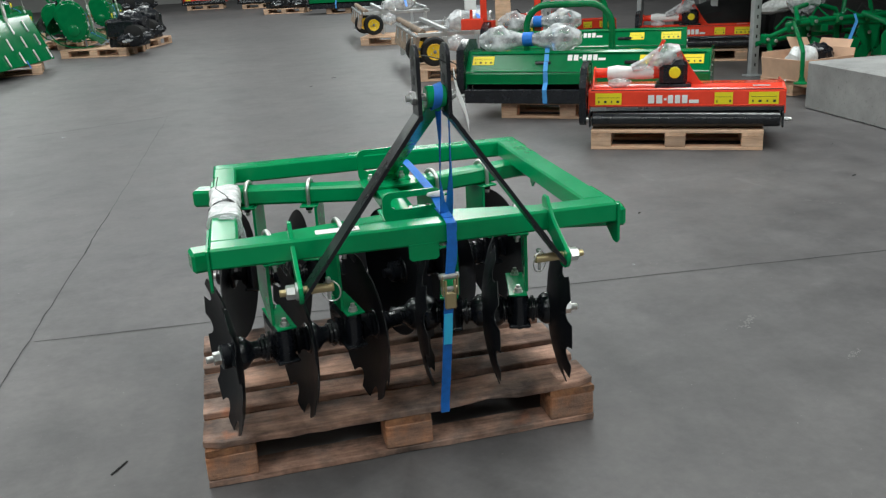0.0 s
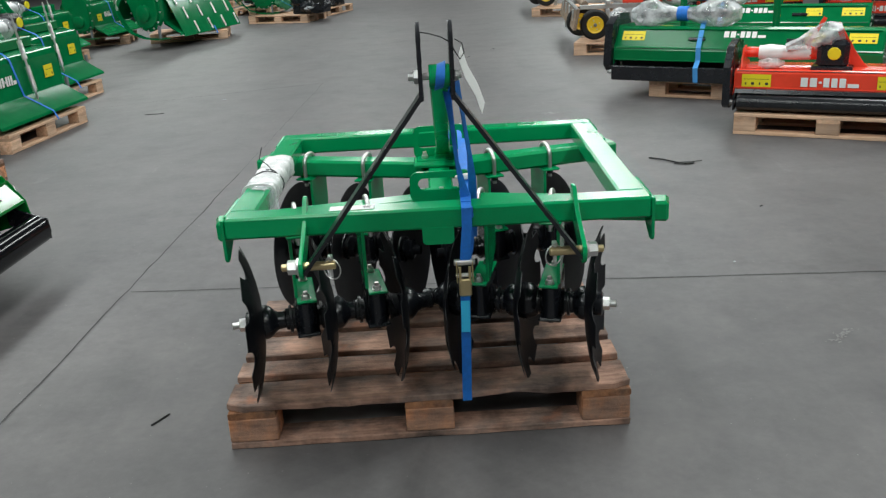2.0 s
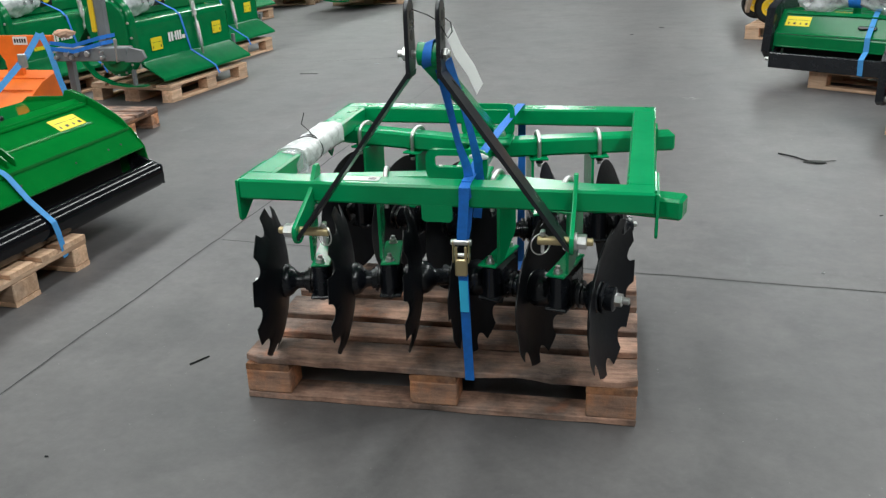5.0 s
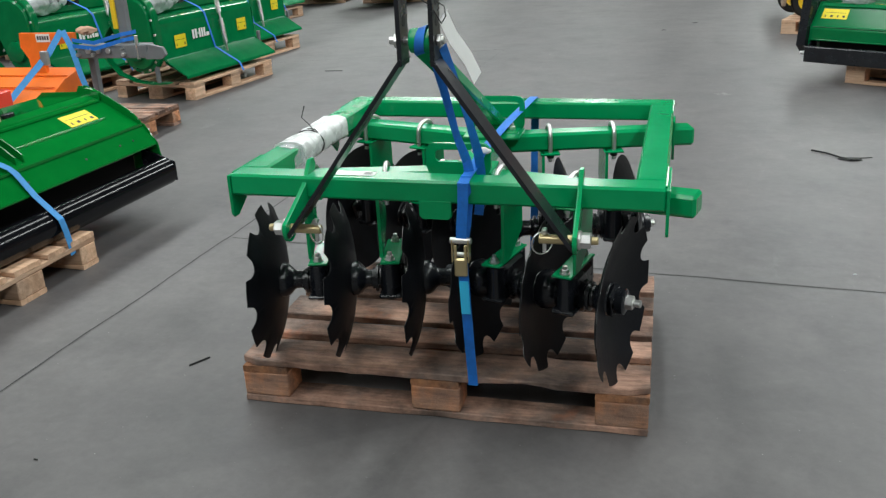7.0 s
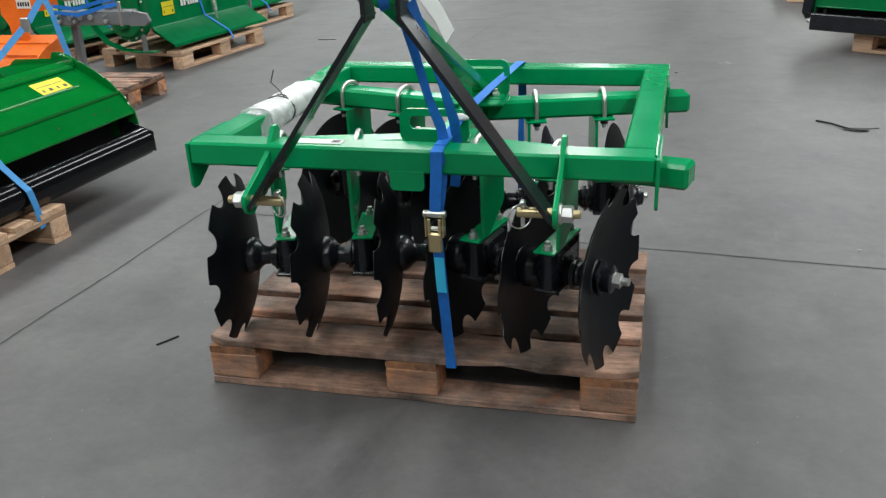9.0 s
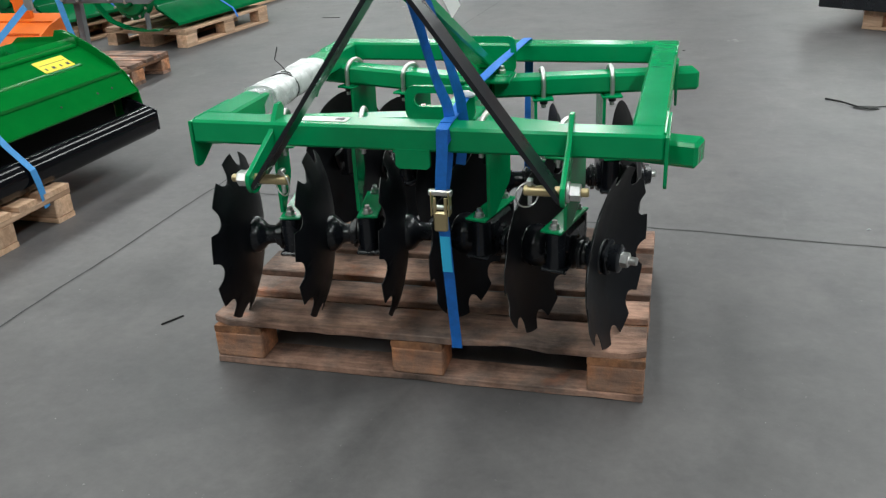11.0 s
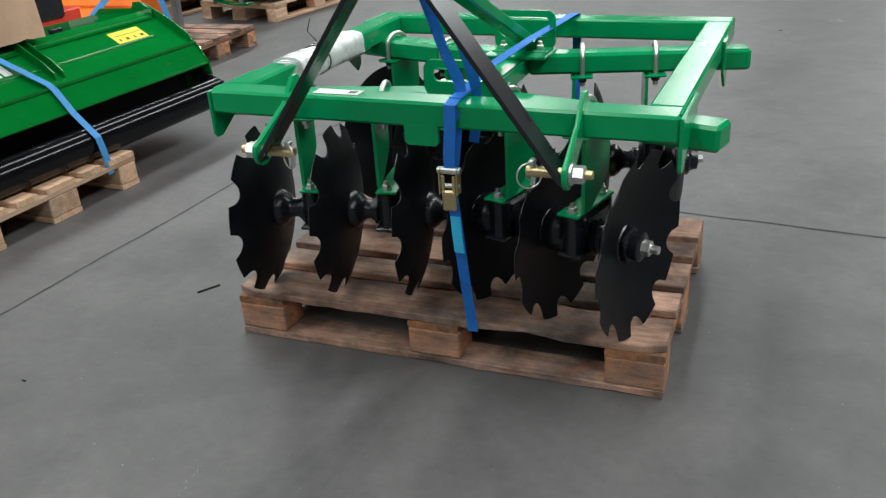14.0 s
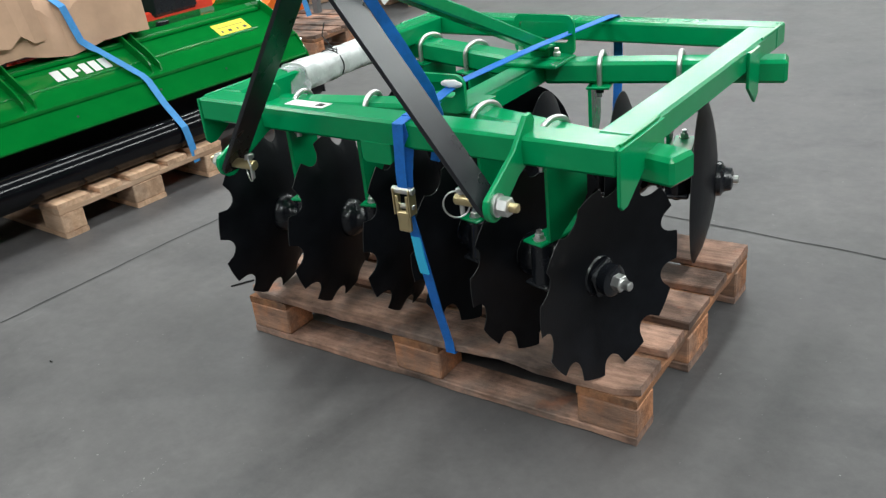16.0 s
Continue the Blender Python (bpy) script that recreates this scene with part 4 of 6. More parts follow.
def extrude_x(prof, x0, x1, th=0.005):
    """A bent sheet: a profile of (y, z) drawn out along x, th thick."""
    g = G()
    n = len(prof)
    nor = []
    for i in range(n):
        a, b = prof[max(i - 1, 0)], prof[min(i + 1, n - 1)]
        d = math.hypot(b[0] - a[0], b[1] - a[1])
        nor.append((-(b[1] - a[1]) / d * th, (b[0] - a[0]) / d * th))
    ring = list(prof) + [(p[0] - q[0], p[1] - q[1]) for p, q in zip(prof[::-1], nor[::-1])]
    g.ring_loft([[(x0, y, z) for y, z in ring], [(x1, y, z) for y, z in ring]])
    return g


YZ = lambda x: basis((x, 0, 0), (0, 1, 0), (0, 0, 1), (1, 0, 0))


# ---- flail mowers ----
def mower(m, L, colour, label, rr=0.068, rz=0.216, lip=(0.045, 0.335, 0.05, 0.44), ridge=(0.36, 0.575), flap=False, name="flail_mower"):
    """A flail mower on its pallet: roller along x at y = 0, hood behind it towards +y."""
    ob = thing(name, label, "flail mower", "mowers", m=m)
    h = L / 2
    body = part("hood", extrude_x([(lip[0], lip[1]), (lip[2], lip[3] - 0.012), (lip[2] + 0.008, lip[3]), (lip[2] + 0.03, lip[3] + 0.012), (ridge[0] - 0.05, ridge[1] - 0.022), (ridge[0], ridge[1]),
                                   (ridge[0] + 0.05, ridge[1] - 0.01), (ridge[0] + 0.34, ridge[1] - 0.03), (ridge[0] + 0.42, ridge[1] - 0.1), (ridge[0] + 0.45, 0.27)], -h, h, 0.006), colour, ob, smooth=9)
    # seam strip; on the GREEN2 hood its darker green paints the fold's shadow line
    part("seam_shade_line", G().box((0, lip[2] + 0.008, lip[3] + 0.003), (L - 0.02, 0.007, 0.004), bev=0.001), GREEN3 if colour is GREEN2 else INK, ob)
    part("lower_lip", G().box((0, lip[0] + 0.02, lip[1] - 0.004), (L - 0.01, 0.05, 0.012), bev=0.003), colour, ob)
    for s in (-1, 1):
        poly = [(0.03, 0.25), (lip[0] - 0.004, lip[1]), (lip[2] - 0.004, lip[3]), (ridge[0] - 0.04, ridge[1] + 0.012), (ridge[0] + 0.3, ridge[1]), (ridge[0] + 0.44, ridge[1] - 0.1), (ridge[0] + 0.47, 0.22), (0.25, 0.19)]
        part("end_plate", G().prism(poly, 0.008, YZ(s * (h + 0.004))), colour, ob)
        part("roller_arm", G().prism([(-0.05, rz - 0.05), (0.03, rz - 0.055), (0.14, 0.24), (0.14, 0.33), (0.02, rz + 0.07), (-0.05, rz + 0.045)], 0.010, YZ(s * (h - 0.012))), BLACK, ob)
        g = G().cyl((s * (h - 0.02), 0, rz), (s * (h + 0.045), 0, rz), 0.014, 12, cham=0.002)
        nut(g, (s * (h + 0.006), 0, rz), (s, 0, 0), 0.02, 0.016)
        part("roller_bolt", g, ZINC, ob)
        for yy, zz in ((0.10, lip[3] - 0.03), (0.17, lip[3] - 0.02), (0.25, lip[3] + 0.03)):
            part("bolt", nut(G(), (s * (h + 0.008), yy, zz), (s, 0, 0), 0.011, 0.009), ZINC, ob)
    part("roller", G().cyl((-h + 0.03, 0, rz), (h - 0.03, 0, rz), rr, 40, cham=0.004), FLAP if flap else ROLLER, ob)
    part("inner_baffle", G().box((0, 0.2, 0.30), (L - 0.03, 0.02, 0.2), bev=0.002), RUBBER, ob)
    part("rotor", G().cyl((-h + 0.03, 0.32, 0.33), (h - 0.03, 0.32, 0.33), 0.09, 20), RUBBER, ob)
    for k in range(int(L / 0.16)):
        x = -h + 0.12 + 0.16 * k
        part("flail", G().box((x, 0.27 + 0.05 * math.sin(k * 2.1), 0.24 + 0.02 * math.cos(k * 1.7)), (0.05, 0.04, 0.10), pose(0, 0, 0), bev=0.006), RUBBER, ob)
    if flap:
        part("flap", extrude_x([(-0.005, 0.275), (0.01, 0.30), (lip[0] - 0.005, lip[1] - 0.005)], -h + 0.01, h - 0.01, 0.006), FLAP, ob)
    part("hood_rib", G().box((0, ridge[0] - 0.055, ridge[1] - 0.018), (L - 0.06, 0.012, 0.012), bev=0.004), colour, ob)
    return ob


def slope_m(x, f, lip, ridge, lift=0.0015):
    """A place on the sloping hood face: x along it, f from its lower to its upper edge."""
    y0, z0, y1, z1 = lip[2] + 0.03, lip[3] + 0.012, ridge[0] - 0.05, ridge[1] - 0.022
    d = Vector((0, y1 - y0, z1 - z0)).normalized()
    n = Vector((0, -d.z, d.y))
    return basis(Vector((x, y0 + (y1 - y0) * f, z0 + (z1 - z0) * f)) + n * (lift + 0.0), (1, 0, 0), d, n)


# near green mower, its roller towards the harrow
LIPA, RIDA = (0.05, 0.352, 0.112, 0.442), (0.40, 0.59)
NEARM = pose(-1.8936, 0.565, 0, 0, 0, 85.5)
near = mower(NEARM, 2.27, GREEN2, "long green flail mower with black roller, strapped on a pallet", lip=LIPA, ridge=RIDA)
sticker(near, slope_m(0.876, 0.62, LIPA, RIDA), 0.19, 0.085, marks=4)
logo_bars(near, slope_m(0.065, 0.62, LIPA, RIDA), 0.26, 0.07, False)
for bx in (0.345, -0.245, -0.84):
    for dx in (-0.022, 0.022):
        part("link_bracket", G().prism([(0.145, 0.455), (0.35, 0.566), (0.40, 0.585), (0.44, 0.63), (0.41, 0.642), (0.36, 0.625), (0.28, 0.575), (0.2, 0.53), (0.15, 0.49)], 0.007, YZ(bx + dx)), GREEN2, near)
    part("bracket_pin", G().cyl((bx - 0.042, 0.42, 0.627), (bx + 0.042, 0.42, 0.627), 0.011, 12), ZINC, near)
for x in (1.0, 0.9, 0.66, 0.3, -0.1, -0.5, -0.8):
    part("rivet_hole", G().cyl((x, 0.0815, 0.3925), (x, 0.0785, 0.3945), 0.0045, 10), INK, near)
mm = slope_m(0, 0.40, LIPA, RIDA)
part("pressed_bead", G().cyl(mm @ Vector((-1.06, 0, -0.005)), mm @ Vector((1.0, 0, -0.005)), 0.009, 32, cham=0.003), GREEN2, near)
mm = slope_m(0, 0.93, LIPA, RIDA)
part("pressed_bead", G().box((0, 0, 0.003), (2.22, 0.022, 0.014), mm, bev=0.006), GREEN2, near)
part("lip_edge", G().box((0, LIPA[2] + 0.002, LIPA[3] + 0.002), (2.262, 0.005, 0.014), bev=0.0015), GREEN2, near)
part("end_rim", G().prism([(0.112, 0.438), (0.118, 0.462), (0.15, 0.497), (0.2, 0.532), (0.28, 0.577), (0.36, 0.617), (0.41, 0.634), (0.455, 0.63), (0.47, 0.6), (0.45, 0.575), (0.39, 0.57), (0.14, 0.445)], 0.007, YZ(1.1275)), GREEN2, near)
for k in range(9):
    part("ridge_clip", G().box((-1.0 + 0.2 * k, 0.415, 0.598), (0.06, 0.03, 0.022), bev=0.004), BLACK, near)
part("end_lug", G().prism([(0.33, 0.565), (0.45, 0.585), (0.44, 0.615), (0.39, 0.625), (0.33, 0.60)], 0.012, YZ(1.12)), GREEN2, near)
NEWP.matrix_world = pose(-2.396, 0.617, 0, 0, 0, -3.4)
NEWP["label"] = "pale new wooden pallet under a long green mower"

card = G()
prof = [(-0.02, 0.60), (0.0, 0.80), (0.05, 0.88), (0.3, 0.90), (0.42, 0.84), (0.44, 0.6)]
rings = []
for k in range(46):
    t = k / 45
    y = -0.75 + 1.78 * t
    dip = 0.07 * math.exp(-((y - 0.63) / 0.06) ** 2)
    rings.append([(-2.18 - px + 0.035 * noise.noise((t * 6, px * 5, 1)) + 0.012 * noise.noise((t * 31, pz * 9, 4)), y + (0.07 * noise.noise((px * 9, pz * 9, 2)) if k in (0, 45) else 0), pz - dip * (pz > 0.7) + 0.035 * noise.noise((t * 7, px * 4, 5)) + 0.01 * noise.noise((t * 37, px * 9, 8))) for px, pz in prof])
card.ring_loft(rings)
cw = solid("cardboard_wrapping", card, CARD, "brown cardboard wrapped round a part lying on the mower", "packaging", m=NEARM @ pose(0.02, -0.03, 0.005) @ pose(-1.80, 0.575, 0, 0, 0, 90).inverted(), smooth=22)
for y0, w_, a_ in ((0.1, 0.42, -14), (-0.45, 0.5, -9)):
    fl = []
    for k in range(9):
        t = k / 8
        fl.append([(-2.165 + 0.02 * noise.noise((t * 5, 1, y0)), y0 + w_ * t, 0.86 + 0.02 * noise.noise((t * 7, 3, y0))), (-2.15 + 0.02 * noise.noise((t * 4, 7, y0)), y0 + w_ * t + 0.02, 0.70 + 0.05 * noise.noise((t * 6, 5, y0)) + a_ * 0.002),
                   (-2.144 + 0.02 * noise.noise((t * 4, 7, y0)), y0 + w_ * t + 0.02, 0.70 + 0.05 * noise.noise((t * 6, 5, y0)) + a_ * 0.002), (-2.159 + 0.02 * noise.noise((t * 5, 1, y0)), y0 + w_ * t, 0.86 + 0.02 * noise.noise((t * 7, 3, y0)))])
    part("torn_flap", G().ring_loft(fl), CARD, cw, smooth=0)

sm = thing("tie_down_strap", "light blue strap holding the cardboard and mower to the pallet", "strap", "mower straps")
STRAP2 = paint("light_blue_webbing", (0.05, 0.27, 0.62), 0.65, dirt=0.15, bumpy=0.4, scale=40)
part("webbing", G().ribbon([NEARM @ Vector(p) for p in ((0.085, 0.72, 0.82), (0.09, 0.42, 0.82), (0.10, 0.345, 0.78), (0.13, 0.325, 0.63), (0.16, 0.32, 0.60), (0.19, 0.30, 0.572), (0.252, 0.118, 0.464), (0.262, 0.10, 0.44),
                            (0.268, 0.03, 0.345), (0.272, -0.072, 0.25), (0.275, -0.082, 0.2), (0.28, -0.086, 0.145), (0.285, -0.088, 0.09))], 0.034, (0, 1, 0)), STRAP2, sm)

# red mower on its pallet, straight behind the harrow to one side
def pallet_at(p, q, label, depth=1, old=False, seed=5.0, long=True):
    """A pallet whose visible long lower edge runs from p to q."""
    a = math.degrees(math.atan2(q[1] - p[1], q[0] - p[0]))
    m = pose(p[0], p[1], 0, 0, 0, a) @ (pose(0.6, 0.4, 0) if long else pose(0.4, 0.6, 0, 0, 0, 90))
    return copy_pallet(m, label, seed)


def copy_pallet(m, label, seed=5.0):
    ob = copy_thing(NEWP, m)
    ob["label"] = label
    return ob


RA, RB = (2.162, 3.622), (3.222, 3.028)
pallet_at(RA, RB, "pale wooden pallet carrying a small red mower")
ang = math.degrees(math.atan2(RB[1] - RA[1], RB[0] - RA[0]))
red = mower(pose(RA[0], RA[1], 0, 0, 0, ang) @ pose(0.655, 0.06, 0.0), 1.36, RED, "small red flail mower with black roller on a pallet", rr=0.052, rz=0.212, lip=(0.055, 0.305, 0.06, 0.412), ridge=(0.30, 0.422), flap=True)
front = lambda x, z, w=0.0: basis((x, 0.0535 - 0.0, z), (1, 0, 0), (0, 0.037, 1), (0, -1, 0.037))
sticker(red, front(-0.54, 0.352), 0.19, 0.085, marks=4)
sticker(red, front(0.27, 0.352), 0.125, 0.085, marks=2)
sticker(red, front(0.54, 0.352), 0.2, 0.085, marks=4)
logo_bars(red, front(-0.12, 0.348), 0.28, 0.06)
part("plate", G().box((0.53, 0.2, 0.4195), (0.12, 0.04, 0.003), bev=0.001), GALV, red)
part("belt_cover", G().prism([(-0.05, 0.2), (0.0, 0.17), (0.4, 0.2), (0.48, 0.45), (0.42, 0.58), (0.25, 0.61), (0.06, 0.58), (-0.04, 0.45)], 0.05, YZ(-0.72)), BLACK, red)
before = set(red.children)
part("side_plate", G().prism([(0.1, 0.42), (0.36, 0.42), (0.34, 0.53), (0.28, 0.59), (0.2, 0.58), (0.14, 0.5)], 0.012, YZ(-0.672)), RED, red)
part("shaft_tube", G().cyl((-0.665, 0.30, 0.54), (-0.56, 0.30, 0.54), 0.036, 18), RED, red)
g = lumpy(G(), (-0.58, 0.29, 0.54), (-0.24, 0.29, 0.54), [0.048, 0.054, 0.046, 0.05, 0.045], 3.0, amp=0.09)
part("wrapped_shaft", g, WHITE, red, "drive shaft in white and clear wrapping")
part("shaft_collar", G().cyl((-0.25, 0.29, 0.54), (-0.195, 0.29, 0.54), 0.046, 18), RED, red)
gb = part("gearbox", G().box((-0.1, 0.3, 0.54), (0.2, 0.22, 0.19), bev=0.03).box((-0.1, 0.3, 0.45), (0.26, 0.26, 0.03), bev=0.008), BLACK, red)
part("gearbox_cap", G().cyl((-0.09, 0.19, 0.55), (-0.09, 0.178, 0.55), 0.042, 24, cham=0.004), YELLOW, gb, "yellow round gearbox cap")
for dx in (-0.07, 0.07):
    for dz in (-0.06, 0.06):
        part("bolt", nut(G(), (-0.1 + dx, 0.19, 0.54 + dz), (0, -1, 0), 0.009, 0.008), BLACK, gb)
part("film_bag", lumpy(G(), (-0.40, 0.24, 0.58), (-0.05, 0.27, 0.69), [0.025, 0.04, 0.07, 0.085, 0.05], 5.0, amp=0.3), FILM, red, "crumpled clear plastic bag")
part("film_bag", lumpy(G(), (-0.57, 0.22, 0.475), (-0.40, 0.22, 0.475), [0.02, 0.035, 0.03, 0.015], 6.0, amp=0.3), FILM, red)
MF = basis((0, 0.30, 0), (1, 0, 0), (0, 0, 1), (0, 1, 0))
part("mast_side", G().prism([(-0.02, 0.444), (0.125, 0.444), (0.09, 0.475), (0.03, 0.56), (-0.08, 0.745), (-0.115, 0.735), (-0.03, 0.56)], 0.014, MF), RED, red)
part("mast_side", G().prism([(-0.185, 0.78), (-0.16, 0.77), (-0.26, 0.585), (-0.285, 0.59)], 0.014, MF), RED, red)
part("mast_plate", G().prism([(0.2, 0.444), (0.45, 0.444), (0.38, 0.52), (0.33, 0.6), (0.3, 0.6)], 0.012, YZ(-0.005)), RED, red)
for o in set(red.children) - before:
    o.location = Vector((0.015, 0, -0.03))

# large green mower behind it
GA, GB = (1.968, 5.165), (2.575, 4.760)
pallet_at(GA, GB, "pale wooden pallet under a wide green mower")
ang = math.degrees(math.atan2(GB[1] - GA[1], GB[0] - GA[0]))
LIPG, RIDG = (0.04, 0.305, 0.045, 0.395), (0.22, 0.565)
big = mower(pose(GA[0], GA[1], 0, 0, 0, ang) @ pose(0.72, 0.0, 0.0), 2.1, GREEN3, "wide green flail mower with wrapped drive shaft on a pallet", rr=0.05, rz=0.2, lip=LIPG, ridge=RIDG)
part("rear_bar", G().box((0, -0.06, 0.205), (2.06, 0.05, 0.12), bev=0.006), BLACK, big)
part("belt_cover", G().prism([(-0.02, 0.26), (0.05, 0.2), (0.45, 0.22), (0.5, 0.52), (0.42, 0.66), (0.2, 0.68), (0.03, 0.6)], 0.07, YZ(-1.095)), BLACK, big)
for x in (-0.91, 0.9):
    sticker(big, slope_m(x, 0.62, LIPG, RIDG), 0.2, 0.085, marks=4)
sticker(big, slope_m(0.55, 0.62, LIPG, RIDG), 0.15, 0.085, marks=2)
logo_bars(big, slope_m(-0.02, 0.75, LIPG, RIDG), 0.26, 0.055)
for x in (-0.36, 0.42):
    mm = slope_m(x, 0.45, LIPG, RIDG)
    part("handle", G().box((0, 0, 0.008), (0.14, 0.03, 0.016), mm, bev=0.006), BLACK, big)
part("film_shaft", lumpy(G(), (-0.98, 0.3, 0.655), (-0.06, 0.3, 0.665), [0.05, 0.105, 0.115, 0.07, 0.05, 0.052, 0.085, 0.12, 0.115, 0.05], 1.0, amp=0.26), FILM, big, "drive shaft bagged in crumpled clear plastic")
part("shaft", G().cyl((-0.9, 0.3, 0.655), (-0.14, 0.3, 0.665), 0.035, 16), GREYP, big)
part("shaft_band", lumpy(G(), (-0.58, 0.3, 0.66), (-0.49, 0.3, 0.66), [0.060, 0.062], 2.0, amp=0.05), STRAP, big, "blue strap round the wrapped shaft")
hoop = [(-0.60, 0.5, 0.52), (-0.60, 0.5, 0.71)] + [(-0.40 - 0.2 * math.cos(radians(a)), 0.5, 0.74 + 0.2 * math.sin(radians(a))) for a in range(10, 91, 16)]
hoop += [(-0.02 + 0.2 * math.sin(radians(a)), 0.5, 0.74 + 0.2 * math.cos(radians(a))) for a in range(0, 91, 15)] + [(0.18, 0.5, 0.52)]
part("hoop", G().tube(hoop, 0.03, 14), GREEN3, big, "green bent tube guard")
part("strap", G().ribbon([(-0.36, 0.3, 0.60), (-0.335, 0.17, 0.552), (-0.325, 0.042, 0.41), (-0.32, 0.03, 0.31), (-0.305, -0.088, 0.265), (-0.30, -0.088, 0.15), (-0.30, -0.02, 0.13)], 0.04, (1, 0, 0)), STRAP2, big, "light blue lashing strap")


# ---- rotary tillers ----
def tiller(m, label, W=1.42, wrapped=True, strap=True):
    """A rotary tiller with its rear board towards -y; gear case on the x = -W/2 side. Stands on a pallet deck."""
    ob = thing("rotary_tiller", label, "tiller", "tillers", m=m)
    h = W / 2
    part("hood", extrude_x([(-0.235, 0.36), (-0.222, 0.63), (-0.212, 0.652), (-0.195, 0.66), (0.02, 0.68), (0.18, 0.64), (0.28, 0.52), (0.32, 0.36)], -h, h, 0.006), GREEN3, ob)
    part("cross_beam", G().box((0, 0.0, 0.72), (W * 0.94, 0.1, 0.09), bev=0.008), GREEN3, ob)
    flap = part("rear_board", extrude_x([(-0.232, 0.61), (-0.249, 0.335), (-0.252, 0.329), (-0.257, 0.324), (-0.452, 0.203), (-0.457, 0.185)], -h + 0.05, h - 0.02, 0.006), GREEN3, ob)
    for s in (-1, 1):
        part("board_end", G().prism([(-0.245, 0.36), (-0.25, 0.30), (-0.30, 0.275), (-0.45, 0.194), (-0.30, 0.295)], 0.006, YZ(s * (h - 0.02) + (0.045 if s < 0 else 0.0))), GREEN3, flap)
    part("edge_fold", G().box((0.015, -0.449, 0.194), (W - 0.09, 0.02, 0.012), pose(0, 0, 0), bev=0.003), GREEN3, flap)
    # gear case: a drop-shaped chain case with a rim of bolts
    def drop(r1, r2):
        c1, c2 = (-0.08, 0.66), (-0.13, 0.43)
        return [(c1[0] + r1 * math.cos(radians(a)), c1[1] + r1 * math.sin(radians(a))) for a in range(-10, 191, 14)] + [(c2[0] + r2 * math.cos(radians(a)), c2[1] + r2 * math.sin(radians(a))) for a in range(190, 351, 14)]
    case = part("chain_case", G().prism(drop(0.225, 0.19), 0.07, YZ(-h - 0.035), 0.012), GREEN3, ob)
    part("case_cover", G().prism(drop(0.19, 0.155), 0.03, YZ(-h - 0.08), 0.01), GREEN3, case)
    part("case_boss", G().lathe([(0.09, -0.02), (0.085, 0.03), (0.05, 0.045)], basis((-h - 0.095, -0.11, 0.43), (0, 1, 0), (0, 0, 1), (-1, 0, 0)), 20), GREEN3, case)
    for q in range(16):
        a = 2 * math.pi * q / 16
        y, z = -0.09 - 0.03 * (math.sin(a) < 0) + 0.207 * math.cos(a), 0.55 + 0.3 * math.sin(a)
        part("bolt", nut(G(), (-h - 0.07, y, z), (-1, 0, 0), 0.011, 0.01), ZINC, case)
    part("side_plate", G().prism([(-0.24, 0.3), (-0.24, 0.6), (-0.1, 0.68), (0.15, 0.68), (0.32, 0.5), (0.32, 0.3), (0.1, 0.2), (-0.1, 0.2)], 0.008, YZ(h + 0.004)), GREEN3, ob)
    # skids
    for s in (-1, 1):
        x = s * (h + 0.05)
        pts = [(0.28, 0.46), (0.22, 0.33), (0.12, 0.225), (-0.04, 0.17), (-0.2, 0.155), (-0.36, 0.163)]
        part("skid", extrude_x(pts, x - 0.03, x + 0.03, 0.012), GREEN3, ob)
        part("skid_leg", G().box((x, -0.25, 0.27), (0.035, 0.025, 0.22), bev=0.003), GREYP, ob)
    # tines below
    part("rotor", G().cyl((-h + 0.02, 0.04, 0.36), (h - 0.02, 0.04, 0.36), 0.05, 14), RUBBER, ob)
    for k in range(9):
        x = -h + 0.1 + (W - 0.2) * k / 8
        a = k * 1.1
        part("tine", G().box((x, 0.04 + 0.11 * math.cos(a), 0.36 + 0.11 * math.sin(a)), (0.05, 0.05, 0.05), bev=0.004).cyl((x, 0.04, 0.36), (x, 0.04 + 0.17 * math.cos(a), 0.36 + 0.17 * math.sin(a)), 0.014, 8), RUBBER, ob)
    # spring rods that hold the board down
    for x in (0.05,):
        a, b = Vector((x + 0.11, -0.22, 0.98)), Vector((x + 0.09, -0.315, 0.29))
        rod = part("spring_rod", G().cyl(a, b, 0.009, 10), ZINC, ob, "bright zinc rod with a coil spring")
        d = b - a
        for t0, t1 in ((0.30, 0.52), (0.60, 0.90)):
            pts = []
            q = d.to_track_quat("Z", "Y")
            for k in range(120):
                f = k / 119
                pts.append(a + d * (t0 + (t1 - t0) * f) + q @ Vector((0.018 * math.cos(f * 80), 0.018 * math.sin(f * 80), 0)))
            part("spring", G().tube(pts, 0.005, 6), ZINC, rod)
    gbx = part("gearbox", G().box((-0.05, 0.06, 0.80), (0.24, 0.24, 0.2), bev=0.04), BLACK, ob)
    part("gearbox_cap", G().cyl((-0.05, -0.06, 0.81), (-0.05, -0.075, 0.81), 0.05, 20, cham=0.004), YELLOW, gbx)
    for x in (-0.22, 0.14):
        part("mast_bar", G().prism([(0.0, 0.74), (0.06, 0.74), (0.3, 1.15), (0.24, 1.16)], 0.012, YZ(x)), GREEN3, ob)
    part("lever", G().cyl((-0.3, -0.02, 0.72), (-0.34, 0.1, 0.93), 0.02, 10), GREEN3, ob)
    pn = lambda x, z: basis((x, -0.2545, z), (1, 0, 0), (0, 0.02, 1), (0, -1, 0.02))
    sticker(ob, pn(-h + 0.29, 0.455), 0.15, 0.105, marks=2)
